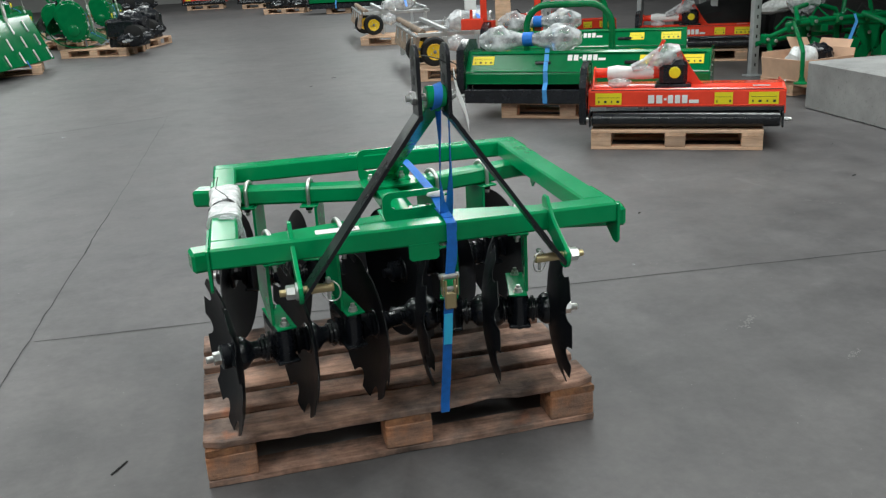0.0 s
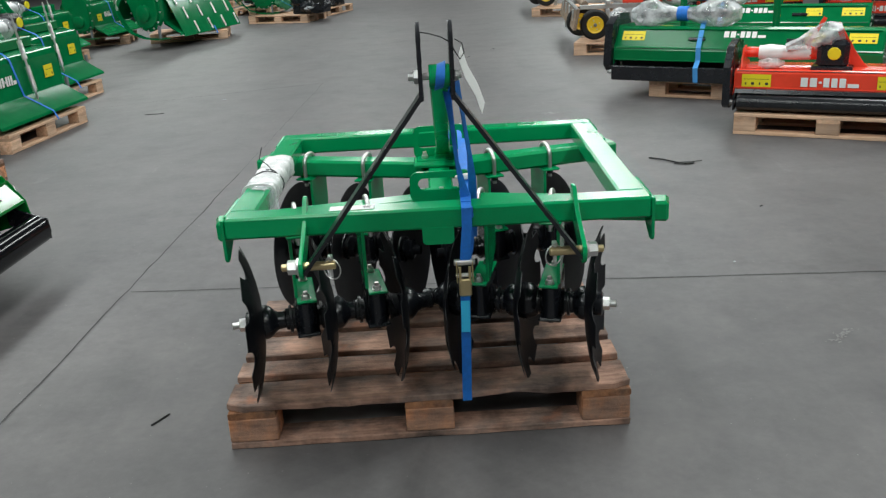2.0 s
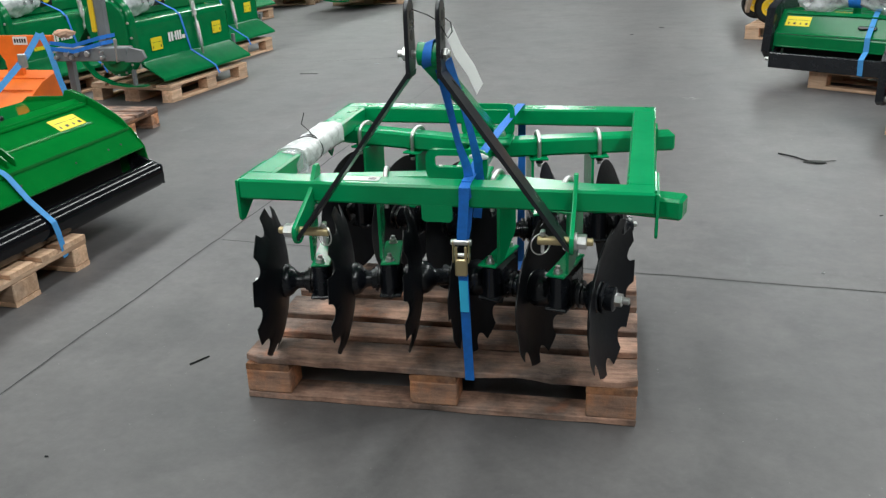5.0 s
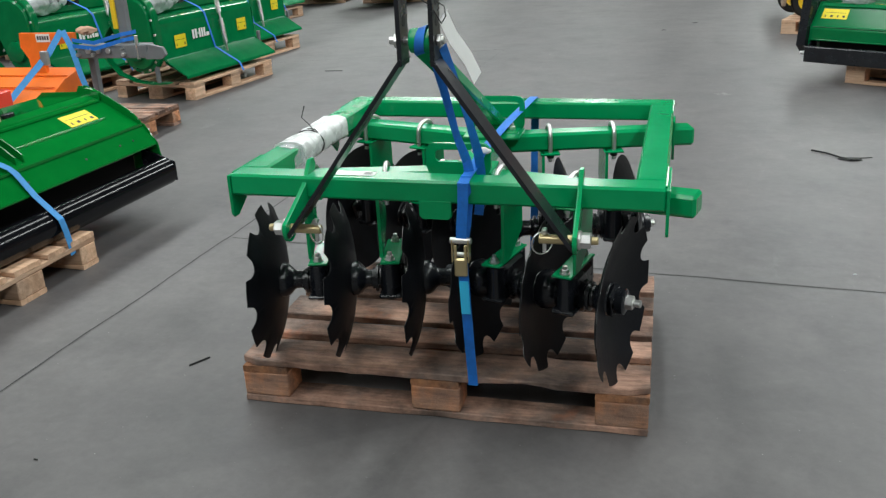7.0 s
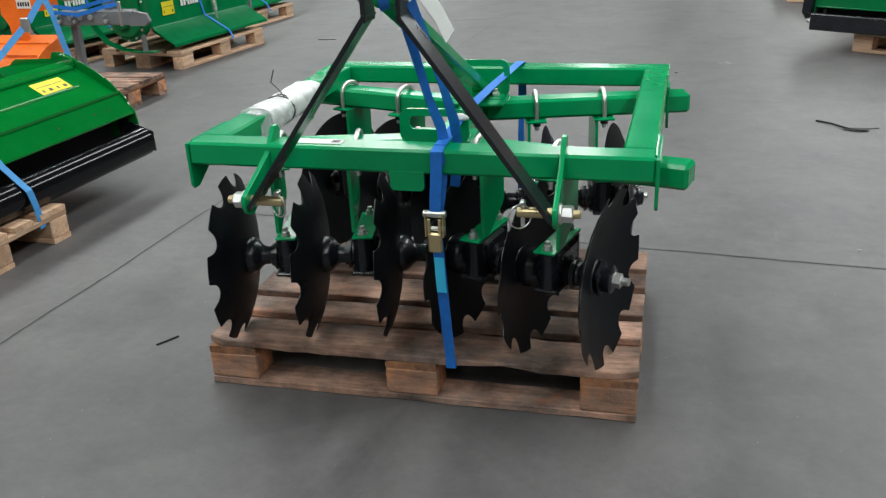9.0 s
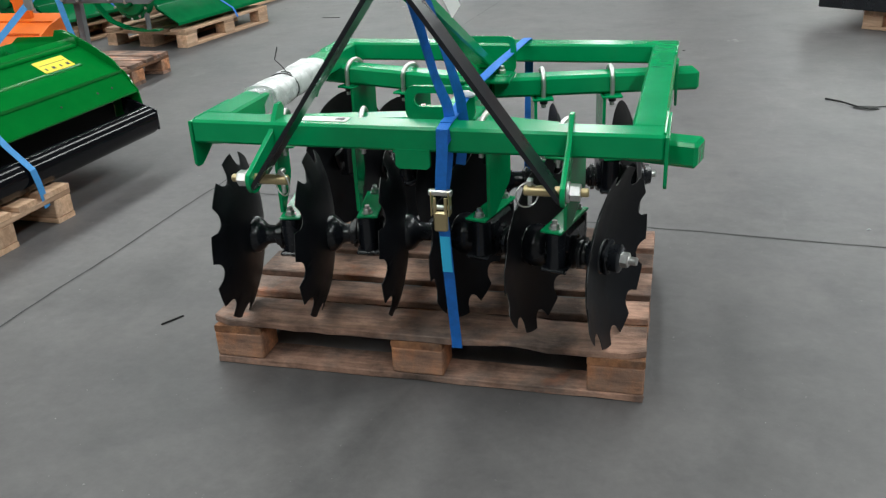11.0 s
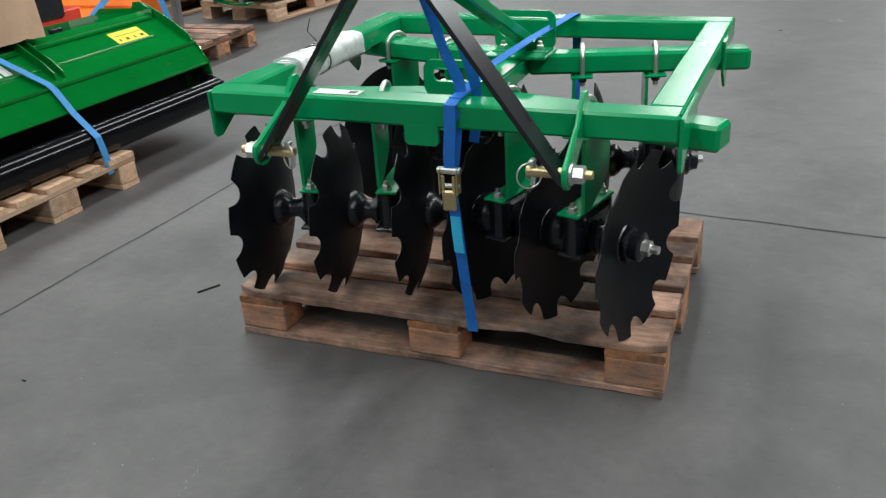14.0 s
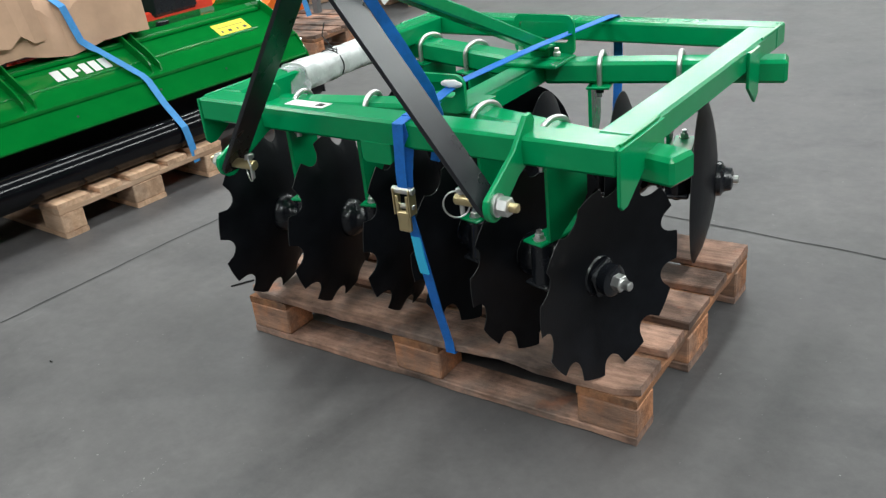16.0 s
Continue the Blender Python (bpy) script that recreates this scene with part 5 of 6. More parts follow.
    sticker(ob, pn(h - 0.22, 0.48), 0.14, 0.105, marks=2)
    logo_bars(ob, pn(-0.165, 0.485), 0.18, 0.075)
    if wrapped:
        part("film_bag", lumpy(G(), (-h + 0.04, -0.08, 0.78), (-0.15, -0.04, 0.78), [0.06, 0.1, 0.09, 0.05], 7.0, amp=0.28), FILM, ob, "drive shaft in crumpled clear plastic")
        part("shaft", G().cyl((-h + 0.05, 0, 0.85), (-0.15, 0, 0.82), 0.04, 14), GREYP, ob)
    if strap:
        part("strap", G().ribbon([(-0.16, 0.05, 0.77), (-0.1, -0.06, 0.775), (-0.04, -0.2, 0.69), (-0.02, -0.236, 0.64), (0.04, -0.262, 0.34), (0.075, -0.468, 0.205), (0.08, -0.5, 0.13)], 0.024, (1, 0, 0)), STRAP, ob, "blue lashing strap")
    return ob


T1 = (-3.125, 4.363)
T1B = (-2.967, 5.549)
tp = pallet_at(T1, T1B, "pale wooden pallet under a green rotary tiller")
tang = math.degrees(math.atan2(T1B[1] - T1[1], T1B[0] - T1[0]))
TM = pose(T1[0], T1[1], 0, 0, 0, tang) @ pose(0.61, 0.47, 0)
TILL = tiller(TM, "green rotary tiller with yellow stickers, strapped on a pallet")
TP0 = pose(T1[0], T1[1], 0, 0, 0, tang) @ pose(0.6, 0.4, 0)
for dx, dy, turn in ((-0.42, 1.70, 0), (-1.10, 0.0, 0), (-1.74, 1.8, 0), (-0.03, 7.31, 0), (-1.61, 7.36, 0), (-1.66, 4.87, 0), (-3.09, 4.64, 0), (-1.03, 11.45, 0), (0.12, 12.14, 0), (-2.52, 9.88, 0), (-3.38, 7.34, 0), (-1.26, 14.4, 0), (0.65, 14.87, 0), (-3.04, 13.48, 0), (-3.07, 2.05, 0)):
    o = pose(T1[0] + dx, T1[1] + dy, 0, 0, 0, tang + turn)
    big_one = dx == -0.03
    unit = copy_thing(TILL, o @ (pose(0.36, 0.68, -0.075, 0, 0, -9) @ Matrix.Diagonal((1.36, 1.25, 1.42, 1.0)) if big_one else pose(0.61, 0.47, 0)))
    if big_one:
        # its hood board slopes further out; short zinc rods are added for its bright glints
        unit["label"] = "green rotary tiller with bright rods added for glints on its sloping board"
        bd = part("slope_board", extrude_x([(-0.238, 0.645), (-0.246, 0.635), (-0.47, 0.175), (-0.475, 0.165)], -0.60, 0.69, 0.008), GREEN3, unit)
        dn, up = Vector((0, -0.438, -0.899)), Vector((0, -0.899, 0.438))
        for row in range(3):
            for k in range(4):
                q0 = Vector((-0.48 + 0.31 * k + 0.09 * row, -0.246, 0.635)) + dn * (0.05 + 0.165 * row) + up * 0.02
                part("glint_rod", G().cyl(q0, q0 + dn * 0.13, 0.010, 10, cham=0.002), ZINC, bd, "bright zinc rod added for a glint on the board")
    copy_pallet(o @ (pose(0.72, 0.62, 0, 0, 0, -75) if 7.3 < dy < 7.4 and dx > -2 else pose(0.6, 0.4, 0)), "pale wooden pallet under a green rotary tiller")


# ---- loose pallet and orange leveller ----
copy_thing(hero_pallet, pose(-3.42, 3.175, 0))["label"] = "old weathered pallet half under an orange tractor blade"

lev = thing("orange_leveller", "orange tractor blade with grey drawbar, strapped with blue webbing", "blade", m=pose(-0.05, 0.012, 0))
lp = copy_pallet(pose(-4.67, 3.212, 0), "pale wooden pallet under an orange tractor blade")
prof = [(3.02, 0.16), (3.05, 0.22), (3.16, 0.30), (3.30, 0.36), (3.42, 0.40), (3.5, 0.42)]
part("blade", extrude_x(prof, -4.75, -3.50, 0.01), ORANGE, lev)
part("cutting_edge", G().box((-4.12, 3.0, 0.155), (1.26, 0.03, 0.02), bev=0.003), GALV, lev)
for q in (3.2, 3.36):
    part("blade_rib", G().box((-4.12, q, 0.33 if q < 3.3 else 0.385), (1.24, 0.012, 0.012), bev=0.003), ORANGE, lev)
part("blade_end", G().prism([(3.0, 0.16), (3.5, 0.16), (3.5, 0.42), (3.3, 0.37), (3.1, 0.27)], 0.012, YZ(-3.49)), ORANGE, lev)
part("mast_plate", G().prism([(-3.87, 0.68), (-3.42, 0.68), (-3.42, 0.62), (-3.6, 0.59), (-3.7, 0.5), (-3.7, 0.38), (-3.82, 0.38), (-3.83, 0.5), (-3.88, 0.58)], 0.03, basis((0, 3.42, 0), (1, 0, 0), (0, 0, 1), (0, 1, 0))), ORANGE, lev)
st = part("label", G().box((-3.675, 3.403, 0.645), (0.115, 0.002, 0.058), bev=0.0005), WHITE, lev, "white label with plain print")
for k in range(5):
    part("label_print", G().box((-3.715 + 0.02 * k, 3.4015, 0.645), (0.014, 0.001, 0.028), bev=0.0002), INK, st)
arm = part("drawbar", G().box((-3.1, 3.4, 0.553), (0.56, 0.1, 0.095), bev=0.006), GREYP, lev, "grey box-section drawbar")
part("drawbar_end", G().prism([(-2.84, 0.5), (-2.80, 0.6), (-2.7, 0.58), (-2.68, 0.53), (-2.72, 0.5)], 0.03, basis((0, 3.36, 0), (1, 0, 0), (0, 0, 1), (0, 1, 0))), GREYP, lev)
for x in (-3.28, -3.2, -3.12):
    part("bolt", nut(G(), (x, 3.35, 0.56), (0, -1, 0), 0.02, 0.02), ZINC, lev)
part("upright", G().box((-3.03, 3.45, 0.85), (0.07, 0.06, 0.62), bev=0.006), GREYP, lev)
part("upright_tape", G().box((-3.075, 3.43, 0.86), (0.035, 0.05, 0.32), bev=0.004), YRIM, lev, "yellow side of the upright")
for k, (z, dx) in enumerate(((0.64, 0.0), (0.60, 0.02))):
    part("strap", G().ribbon([(-3.38, 3.32, z), (-3.2, 3.31, z - 0.02), (-3.0, 3.34, z + 0.03), (-2.98, 3.5, z + 0.03)], 0.026, (0, 0, 1)), STRAP, lev)
part("strap", G().ribbon([(-3.48, 3.36, 0.70), (-3.56, 3.28, 0.55), (-3.72, 3.1, 0.33), (-3.86, 2.98, 0.15)], 0.045, (1, 0.4, 0)), STRAP2, lev)
part("strap", G().ribbon([(-3.47, 3.36, 0.70), (-3.40, 3.33, 0.58), (-3.36, 3.32, 0.40), (-3.28, 3.3, 0.15)], 0.04, (1, 0.4, 0)), STRAP2, lev)
part("ratchet", G().box((-3.575, 3.255, 0.525), (0.06, 0.03, 0.1), bev=0.006), ZINC, lev)
part("rag", lumpy(G(), (-3.40, 3.42, 0.69), (-3.24, 3.42, 0.695), [0.012, 0.03, 0.025, 0.012], 4.0, amp=0.5), CARD, lev, "crumpled brown paper")
part("wear_plate", G().box((-3.72, 2.93, 0.17), (0.5, 0.16, 0.02), pose(0, 0, 0), bev=0.003), GALV, lev, "bare grey steel wear plate")
for x in (-3.36, -3.24, -3.0):
    g = nut(G(), (x, 3.35, 0.535), (0, -1, 0), 0.014, 0.03)
    part("bolt", g.cyl((x, 3.35, 0.575), (x, 3.31, 0.575), 0.006, 10), ZINC, lev)
part("chain_pin", G().cyl((-2.9, 3.36, 0.5), (-2.9, 3.36, 0.66), 0.012, 12, cham=0.002), ZINC, lev)
part("leg", G().box((-3.33, 3.45, 0.32), (0.05, 0.05, 0.36), bev=0.004), GREYP, lev)

# red machine beyond the near mower
rmach = thing("red_implement", "red implement with black covers, partly hidden behind a mower", "implement", m=pose(-3.35, 1.6, 0))
part("frame", G().box((0, 0, 0.45), (0.5, 1.3, 0.12), bev=0.01), RED, rmach)
part("deck", G().box((0.0, -0.1, 0.56), (0.4, 0.9, 0.1), bev=0.03), BLACK, rmach)
part("cover", G().box((0.12, 0.35, 0.55), (0.3, 0.4, 0.22), bev=0.05), BLACK, rmach)
for yy in (-0.5, 0.5):
    part("leg", G().box((0, yy, 0.27), (0.08, 0.08, 0.255), bev=0.006), RED, rmach)
copy_pallet(pose(-3.35, 1.6, 0, 0, 0, 90), "pale wooden pallet under a red implement")


# ---- wheeled rakes on pallets, right of the aisle ----
def wheeled_rake(m, label):
    ob = thing("wheeled_rake", label, "rake", "wheeled rakes", m=m)
    for x, y in ((0.22, 0.06), (0.10, 0.5)):
        wm = basis((x, y, 0.335), (1, 0, 0), (0, 0, 1), (0, -1, 0))
        wheel = part("wheel", G().lathe([(0.088, -0.04), (0.115, -0.05), (0.148, -0.048), (0.166, -0.028), (0.17, 0.0), (0.166, 0.028), (0.148, 0.048), (0.115, 0.05), (0.088, 0.04)], wm, 36), RUBBER, ob, "black rubber tyre")
        part("rim", G().lathe([(0.09, -0.045), (0.096, 0.05), (0.09, 0.054), (0.08, 0.045), (0.07, 0.043), (0.03, 0.043)], wm, 30), YRIM, wheel, "yellow steel rim")
        part("hub", G().lathe([(0.02, 0.0), (0.02, 0.065), (0.012, 0.07)], wm, 14), GREYP, wheel)
        for k in range(4):
            a = math.pi / 2 * k + 0.4
            part("wheel_nut", nut(G(), wm @ Vector((0.05 * math.cos(a), 0.05 * math.sin(a), 0.047)), wm.to_3x3() @ Vector((0, 0, 1)), 0.008, 0.01), ZINC, wheel)
    # leaning board with a row of pegs, running back
    bd = part("levelling_board", G().prism([(-0.035, 0.29), (0.0, 0.29), (0.045, 0.52), (0.01, 0.525)], 2.1, basis((0.0, 1.0, 0), (1, 0, 0), (0, 0, 1), (0, -1, 0)), 0.004), BRD, ob, "brown weathered board")
    for k in range(16):
        part("peg", G().cyl((0.02, 0.02 + 0.13 * k, 0.515), (-0.01, 0.02 + 0.13 * k, 0.545), 0.02, 10), GALV, bd)
    for k in range(4):
        part("board_batten", G().box((-0.01, 0.25 + 0.5 * k, 0.40), (0.02, 0.05, 0.2), pose(0, 0, 0), bev=0.003), GALV, bd)
    part("roller", G().cyl((0.14, 0.4, 0.53), (0.14, 2.9, 0.53), 0.04, 16), BRD, ob)
    for y in (0.42, 1.3, 2.3):
        part("cross_rail", G().box((0.66, y, 0.50), (1.15, 0.05, 0.05), bev=0.005), GALV, ob, "galvanised steel rail")
    for x in (0.4, 1.15):
        part("long_rail", G().box((x, 1.35, 0.553), (0.05, 2.1, 0.05), bev=0.005), GALV, ob)
    for x, y in ((0.4, 0.36), (1.15, 0.36), (1.15, 2.2)):
        part("post", G().box((x, y, 0.31), (0.05, 0.05, 0.33), bev=0.005), GALV, ob)
    for y in (1.7,):
        part("support", G().box((0.03, y, 0.22), (0.06, 0.06, 0.15), bev=0.005), GALV, ob)
    for k in range(7):
        part("tine", G().tube([(0.45 + 0.09 * k, 0.75, 0.55), (0.44 + 0.09 * k, 0.72, 0.63), (0.47 + 0.09 * k, 0.70, 0.68), (0.49 + 0.09 * k, 0.74, 0.64)], 0.007, 8), ZINC, ob)
    part("film", lumpy(G(), (0.45, 0.4, 0.62), (1.0, 0.6, 0.66), [0.05, 0.13, 0.11, 0.14, 0.06], 9.0, amp=0.3), FILM, ob, "crumpled plastic film over fittings")
    part("film", lumpy(G(), (0.4, 0.1, 0.4), (0.6, 0.1, 0.42), [0.05, 0.1, 0.05], 11.0, amp=0.3), FILM, ob)
    for k in range(5):
        part("fitting", G().cyl((0.5 + 0.12 * k, 0.5 + 0.05 * (k % 2), 0.64), (0.55 + 0.12 * k, 0.62, 0.70), 0.03, 12), ZINC, ob)
    part("strap", G().ribbon([(0.8, 0.05, 0.60), (0.82, 0.5, 0.74), (0.9, 1.0, 0.66), (0.9, 1.4, 0.59)], 0.04, (1, 0, 0)), STRAP, ob)
    return ob


BRD = wood("weathered_board", (0.22, 0.15, 0.10), (0.46, 0.33, 0.23), 0.35, "Y")
for p, q in (((1.796, 7.896), (2.294, 7.727)), ((1.923, 12.707), (2.462, 12.47))):
    pallet_at(p, q, "pale wooden pallet under a wheeled rake")
    a = math.degrees(math.atan2(q[1] - p[1], q[0] - p[0]))
    wheeled_rake(pose(p[0], p[1], 0, 0, 0, -5) @ pose(0.02, -0.04, 0), "galvanised rake frame with yellow wheels, on a pallet")

# ---- more machines right of the aisle ----
m2 = pose(3.346, 6.557, 0, 0, 0, -30)
copy_thing(big, m2)["label"] = "second green mower with wrapped shaft behind the first"
copy_pallet(m2 @ pose(0, 0.4, 0), "pale wooden pallet under a second green mower")
m3 = pose(4.731, 7.849, 0, 0, 0, -30)
copy_thing(red, m3 @ pose(0.60, 0.06, 0))["label"] = "glossy red mower on a pallet by the rack"
copy_pallet(m3 @ pose(0.6, 0.4, 0), "pale wooden pallet under a glossy red mower")
m4 = pose(4.433, 9.591, 0, 0, 0, -8)
copy_thing(red, m4)["label"] = "red mower standing on a pallet far back"
copy_pallet(m4 @ pose(0, 0.35, 0), "pale wooden pallet under a red mower far back")

rf = thing("red_frame_implement", "upright red steel frame with a pale board leaning on it", "implement", m=pose(2.787, 7.29, 0, 0, 0, -22))
for x in (-0.3, 0.3):
    part("upright", G().box((x, 0, 0.72), (0.07, 0.07, 1.15), bev=0.006), RED, rf)
    part("foot", G().box((x, -0.1, 0.175), (0.09, 0.7, 0.06), bev=0.006), RED, rf)
for z in (0.64, 1.2):
    part("cross_bar", G().box((0, 0.0, z), (0.75, 0.075, 0.09), bev=0.006), RED, rf)
part("side_arm", G().box((-0.42, -0.1, 0.66), (0.25, 0.1, 0.12), bev=0.008), RED, rf)
part("board", G().box((-0.08, -0.06, 0.93), (0.17, 0.03, 0.6), bev=0.003), WOOD_NEW, rf, "pale unpainted board")
part("tag", G().box((-0.43, -0.17, 0.92), (0.13, 0.004, 0.2), pose(0, 0, 0), bev=0.001), PAPER, rf, "white paper tag")
part("stem", G().box((-0.43, -0.11, 0.78), (0.03, 0.03, 0.3), bev=0.003), RED, rf)
copy_pallet(pose(2.787, 7.29, 0, 0, 0, -22), "pale wooden pallet under an upright red frame")

blk = solid("concrete_block", G().box((6.0, 3.3, 0.2), (3.2, 1.7, 0.40), pose(0, 0, 0), bev=0.012), CONC, "rough grey cast concrete block on the floor", "concrete block")
blk.matrix_world = pose(4.43, 4.274, 0, 0, 0, -3) @ pose(-4.4, -4.15, 0)
for px, py in ((5.142, 6.163), (3.762, 8.73)):
    rp = thing("rack_upright", "grey perforated steel rack post standing on the floor", "rack post", "rack posts", m=pose(px, py, 0))
    part("post", G().box((0, 0, 1.25), (0.09, 0.07, 2.5), bev=0.006), GALV, rp)
    part("base_plate", G().box((0, 0, 0.006), (0.16, 0.14, 0.012), bev=0.002), GALV, rp)
    for k in range(14):
        part("slot", G().box((0.0, -0.0355, 0.12 + 0.1 * k), (0.018, 0.002, 0.035), bev=0.0005), INK, rp)

# rack bay guessed from these posts; its unseen deck is added to shade below
bay = thing("pallet_rack_bay", "rack bay behind the posts, its unseen closed deck added for shade", "rack", m=pose(5.142, 6.163, 0, 0, 0, -60.7))
part("deck", G().box((0.6, 1.7, 2.46), (9.2, 3.8, 0.04), bev=0.004), GREYP, bay)
for y in (0.0, 3.5):
    part("deck_beam", G().box((0.6, y + 0.04, 2.37), (9.2, 0.05, 0.13), bev=0.006), ORANGE, bay)
for x in (-3.9, 0.0, 2.8, 5.1):
    part("back_post", G().box((x, 3.6, 1.25), (0.09, 0.07, 2.5), bev=0.006), GALV, bay)

BXM = pose(4.94, 4.983, 0.144, 0, 0, 12)
bx = thing("cardboard_box", "long torn open cardboard box with a bag and dark parts inside", "box", m=BXM)
for c, s_, r in (((0, -0.25, 0.10), (0.62, 0.008, 0.20), (8, 0, 0)), ((0, 0.25, 0.12), (0.62, 0.008, 0.24), (-5, 0, 0)), ((-0.31, 0, 0.10), (0.008, 0.50, 0.20), (0, -8, 0)), ((0.31, 0, 0.13), (0.008, 0.50, 0.26), (0, 12, 0)), ((0, 0, 0.006), (0.61, 0.49, 0.01), (0, 0, 0))):
    part("panel", G().box((0, 0, 0), s_, pose(c[0], c[1], c[2], *r), bev=0.002), CARD, bx)
part("flap", G().box((0, 0, 0), (0.3, 0.006, 0.13), pose(0.2, 0.29, 0.28, -35, 6, 4), bev=0.002), CARD, bx)
part("flap", G().box((0, 0, 0), (0.006, 0.34, 0.1), pose(0.36, 0.0, 0.28, 0, 30, 5), bev=0.002), CARD, bx)
part("bag", lumpy(G(), (-0.29, -0.08, 0.19), (0.03, -0.03, 0.19), [0.06, 0.11, 0.11, 0.06], 13.0, amp=0.3), WRAP, bx, "crumpled white plastic bag")
part("black_casting", lumpy(G(), (0.0, 0.0, 0.17), (0.27, 0.0, 0.19), [0.07, 0.12, 0.12, 0.07], 31.0, amp=0.35), BLACK, bx, "shiny black casting in the box")
copy_pallet(pose(5.30, 4.95, 0, 0, 0, 4), "weathered pallet under a cardboard box")

# green implement lying behind the box and the concrete block
PLM = pose(5.545, 5.853, 0, 0, 0, 0)
gm = thing("green_plough", "green ploughing implement with bent tubes and clamps on pallets", "plough", m=PLM)
for k, pts in enumerate(([(-0.55, -0.1, 0.47), (-0.42, -0.12, 0.52), (-0.2, -0.15, 0.60), (0.1, -0.15, 0.63), (0.9, -0.15, 0.63), (1.7, -0.2, 0.63)], [(-0.5, 0.12, 0.40), (-0.1, 0.15, 0.44), (0.6, 0.15, 0.46), (1.7, 0.1, 0.46)],
                         [(-0.25, -0.2, 0.62), (-0.15, 0.0, 0.74), (0.1, 0.1, 0.78), (0.4, 0.1, 0.70), (0.5, 0.1, 0.5)], [(-0.52, -0.1, 0.46), (-0.5, -0.15, 0.3), (-0.42, -0.2, 0.16)])):
    part("bent_tube", G().tube([(p[0], p[1], p[2] - 0.04) for p in pts], 0.026, 12), GREEN3, gm)
for x, y, z in ((-0.55, -0.1, 0.47), (-0.3, -0.14, 0.57), (-0.05, -0.16, 0.62), (0.25, -0.15, 0.63), (0.6, -0.15, 0.63), (-0.3, 0.13, 0.42), (0.1, 0.15, 0.45)):
    z -= 0.04
    part("clamp", G().box((x, y, z), (0.075, 0.09, 0.10), pose(0, 0, 0), bev=0.016), GREEN3, gm)
    part("bolt", nut(G(), (x, y - 0.045, z), (0, -1, 0), 0.018, 0.02), ZINC, gm)
for x in (-0.05, 0.35, 0.85, 1.3):
    part("leg", G().prism([(-0.03, 0.16), (0.06, 0.16), (0.05, 0.4), (0.03, 0.62), (-0.04, 0.62), (-0.02, 0.35)], 0.03, basis((x, 0.0, 0), (1, 0.2, 0), (0, 0, 1), (0, -1, 0)), 0.004), GREEN3, gm)
    part("share", G().prism([(-0.14, 0.16), (0.1, 0.16), (0.15, 0.36), (0.0, 0.42), (-0.05, 0.28)], 0.02, basis((x + 0.06, -0.09, 0), (0.9, -0.4, 0), (0, 0, 1), (0.4, 0.9, 0))), GREEN3, gm)
part("mouldboard", G().prism([(-0.02, 0.2), (0.42, 0.16), (0.55, 0.38), (0.5, 0.62), (0.1, 0.66), (-0.05, 0.45)], 0.02, basis((0.38, -0.72, 0), (0.97, -0.25, 0), (0, 0, 1), (-0.25, -0.97, 0)), 0.004), GREEN3, gm)
part("mouldboard_stay", G().tube([(0.6, -0.72, 0.45), (0.6, -0.4, 0.55), (0.55, -0.15, 0.62)], 0.03, 12), GREEN3, gm)
part("prop_stand", G().tube([(-0.90, -1.22, 0.16), (-0.9, -1.21, 0.42), (-0.84, -1.1, 0.47), (-0.3, -0.2, 0.58)], 0.02, 12), GREEN3, gm)
part("prop_foot", G().lathe([(0.03, 0.146), (0.07, 0.146), (0.07, 0.156), (0.03, 0.17), (0.025, 0.2)], pose(-0.90, -1.22, 0), 18), GREEN3, gm)
part("main_beam", G().box((0.72, -0.1, 0.565), (1.9, 0.1, 0.085), pose(0, 0, 0, 0, 1.5, 0), bev=0.01), GREEN3, gm)
part("cross_beam", G().box((0.1, 0.14, 0.50), (0.09, 0.6, 0.08), bev=0.01), GREEN3, gm)
for x, zt in ((0.52, 0.50), (0.98, 0.49), (1.4, 0.48)):
    part("hanging_plate", G().prism([(x - 0.03, 0.17), (x + 0.13, 0.15), (x + 0.24, 0.3), (x + 0.27, zt), (x + 0.02, zt + 0.01), (x - 0.01, 0.4), (x + 0.07, 0.3)], 0.025, basis((0, -0.12, 0), (1, 0, 0), (0, 0, 1), (0, -1, 0)), 0.004), GREEN3, gm)
    part("bolt", nut(G(), (x + 0.12, -0.15, 0.42), (0, -1, 0), 0.02, 0.02), ZINC, gm)
part("film", lumpy(G(), (-0.1, 0.2, 0.80), (0.35, 0.25, 0.84), [0.05, 0.18, 0.2, 0.16, 0.06], 15.0, amp=0.3), FILM, gm, "grey plastic film over the headstock")
part("headstock", G().tube([(0.5, 0.12, 0.5), (0.55, 0.15, 0.75), (0.7, 0.2, 0.82), (0.85, 0.15, 0.75), (0.9, 0.12, 0.5)], 0.024, 12), GREEN3, gm)
for k in range(8):
    part("hose", G().tube([(-0.3 + 0.18 * k, 0.1, 0.5), (-0.25 + 0.18 * k, 0.0, 0.62 + 0.04 * (k % 3)), (-0.15 + 0.18 * k, -0.05, 0.6), (-0.1 + 0.18 * k, 0.05, 0.42)], 0.014, 8), RUBBER if k % 2 else GREEN3, gm)
part("strap", G().ribbon([(0.435, -0.165, 0.62), (0.43, -0.215, 0.55), (0.21, -0.40, 0.384), (0.03, -0.55, 0.227)], 0.03, (1, 0, 0)), STRAP2, gm)
part("strap", G().ribbon([(-0.475, -0.65, 0.389), (-0.38, -0.65, 0.34), (-0.3, -0.65, 0.301)], 0.024, (0.3, 0.2, 1)), STRAP2, gm)
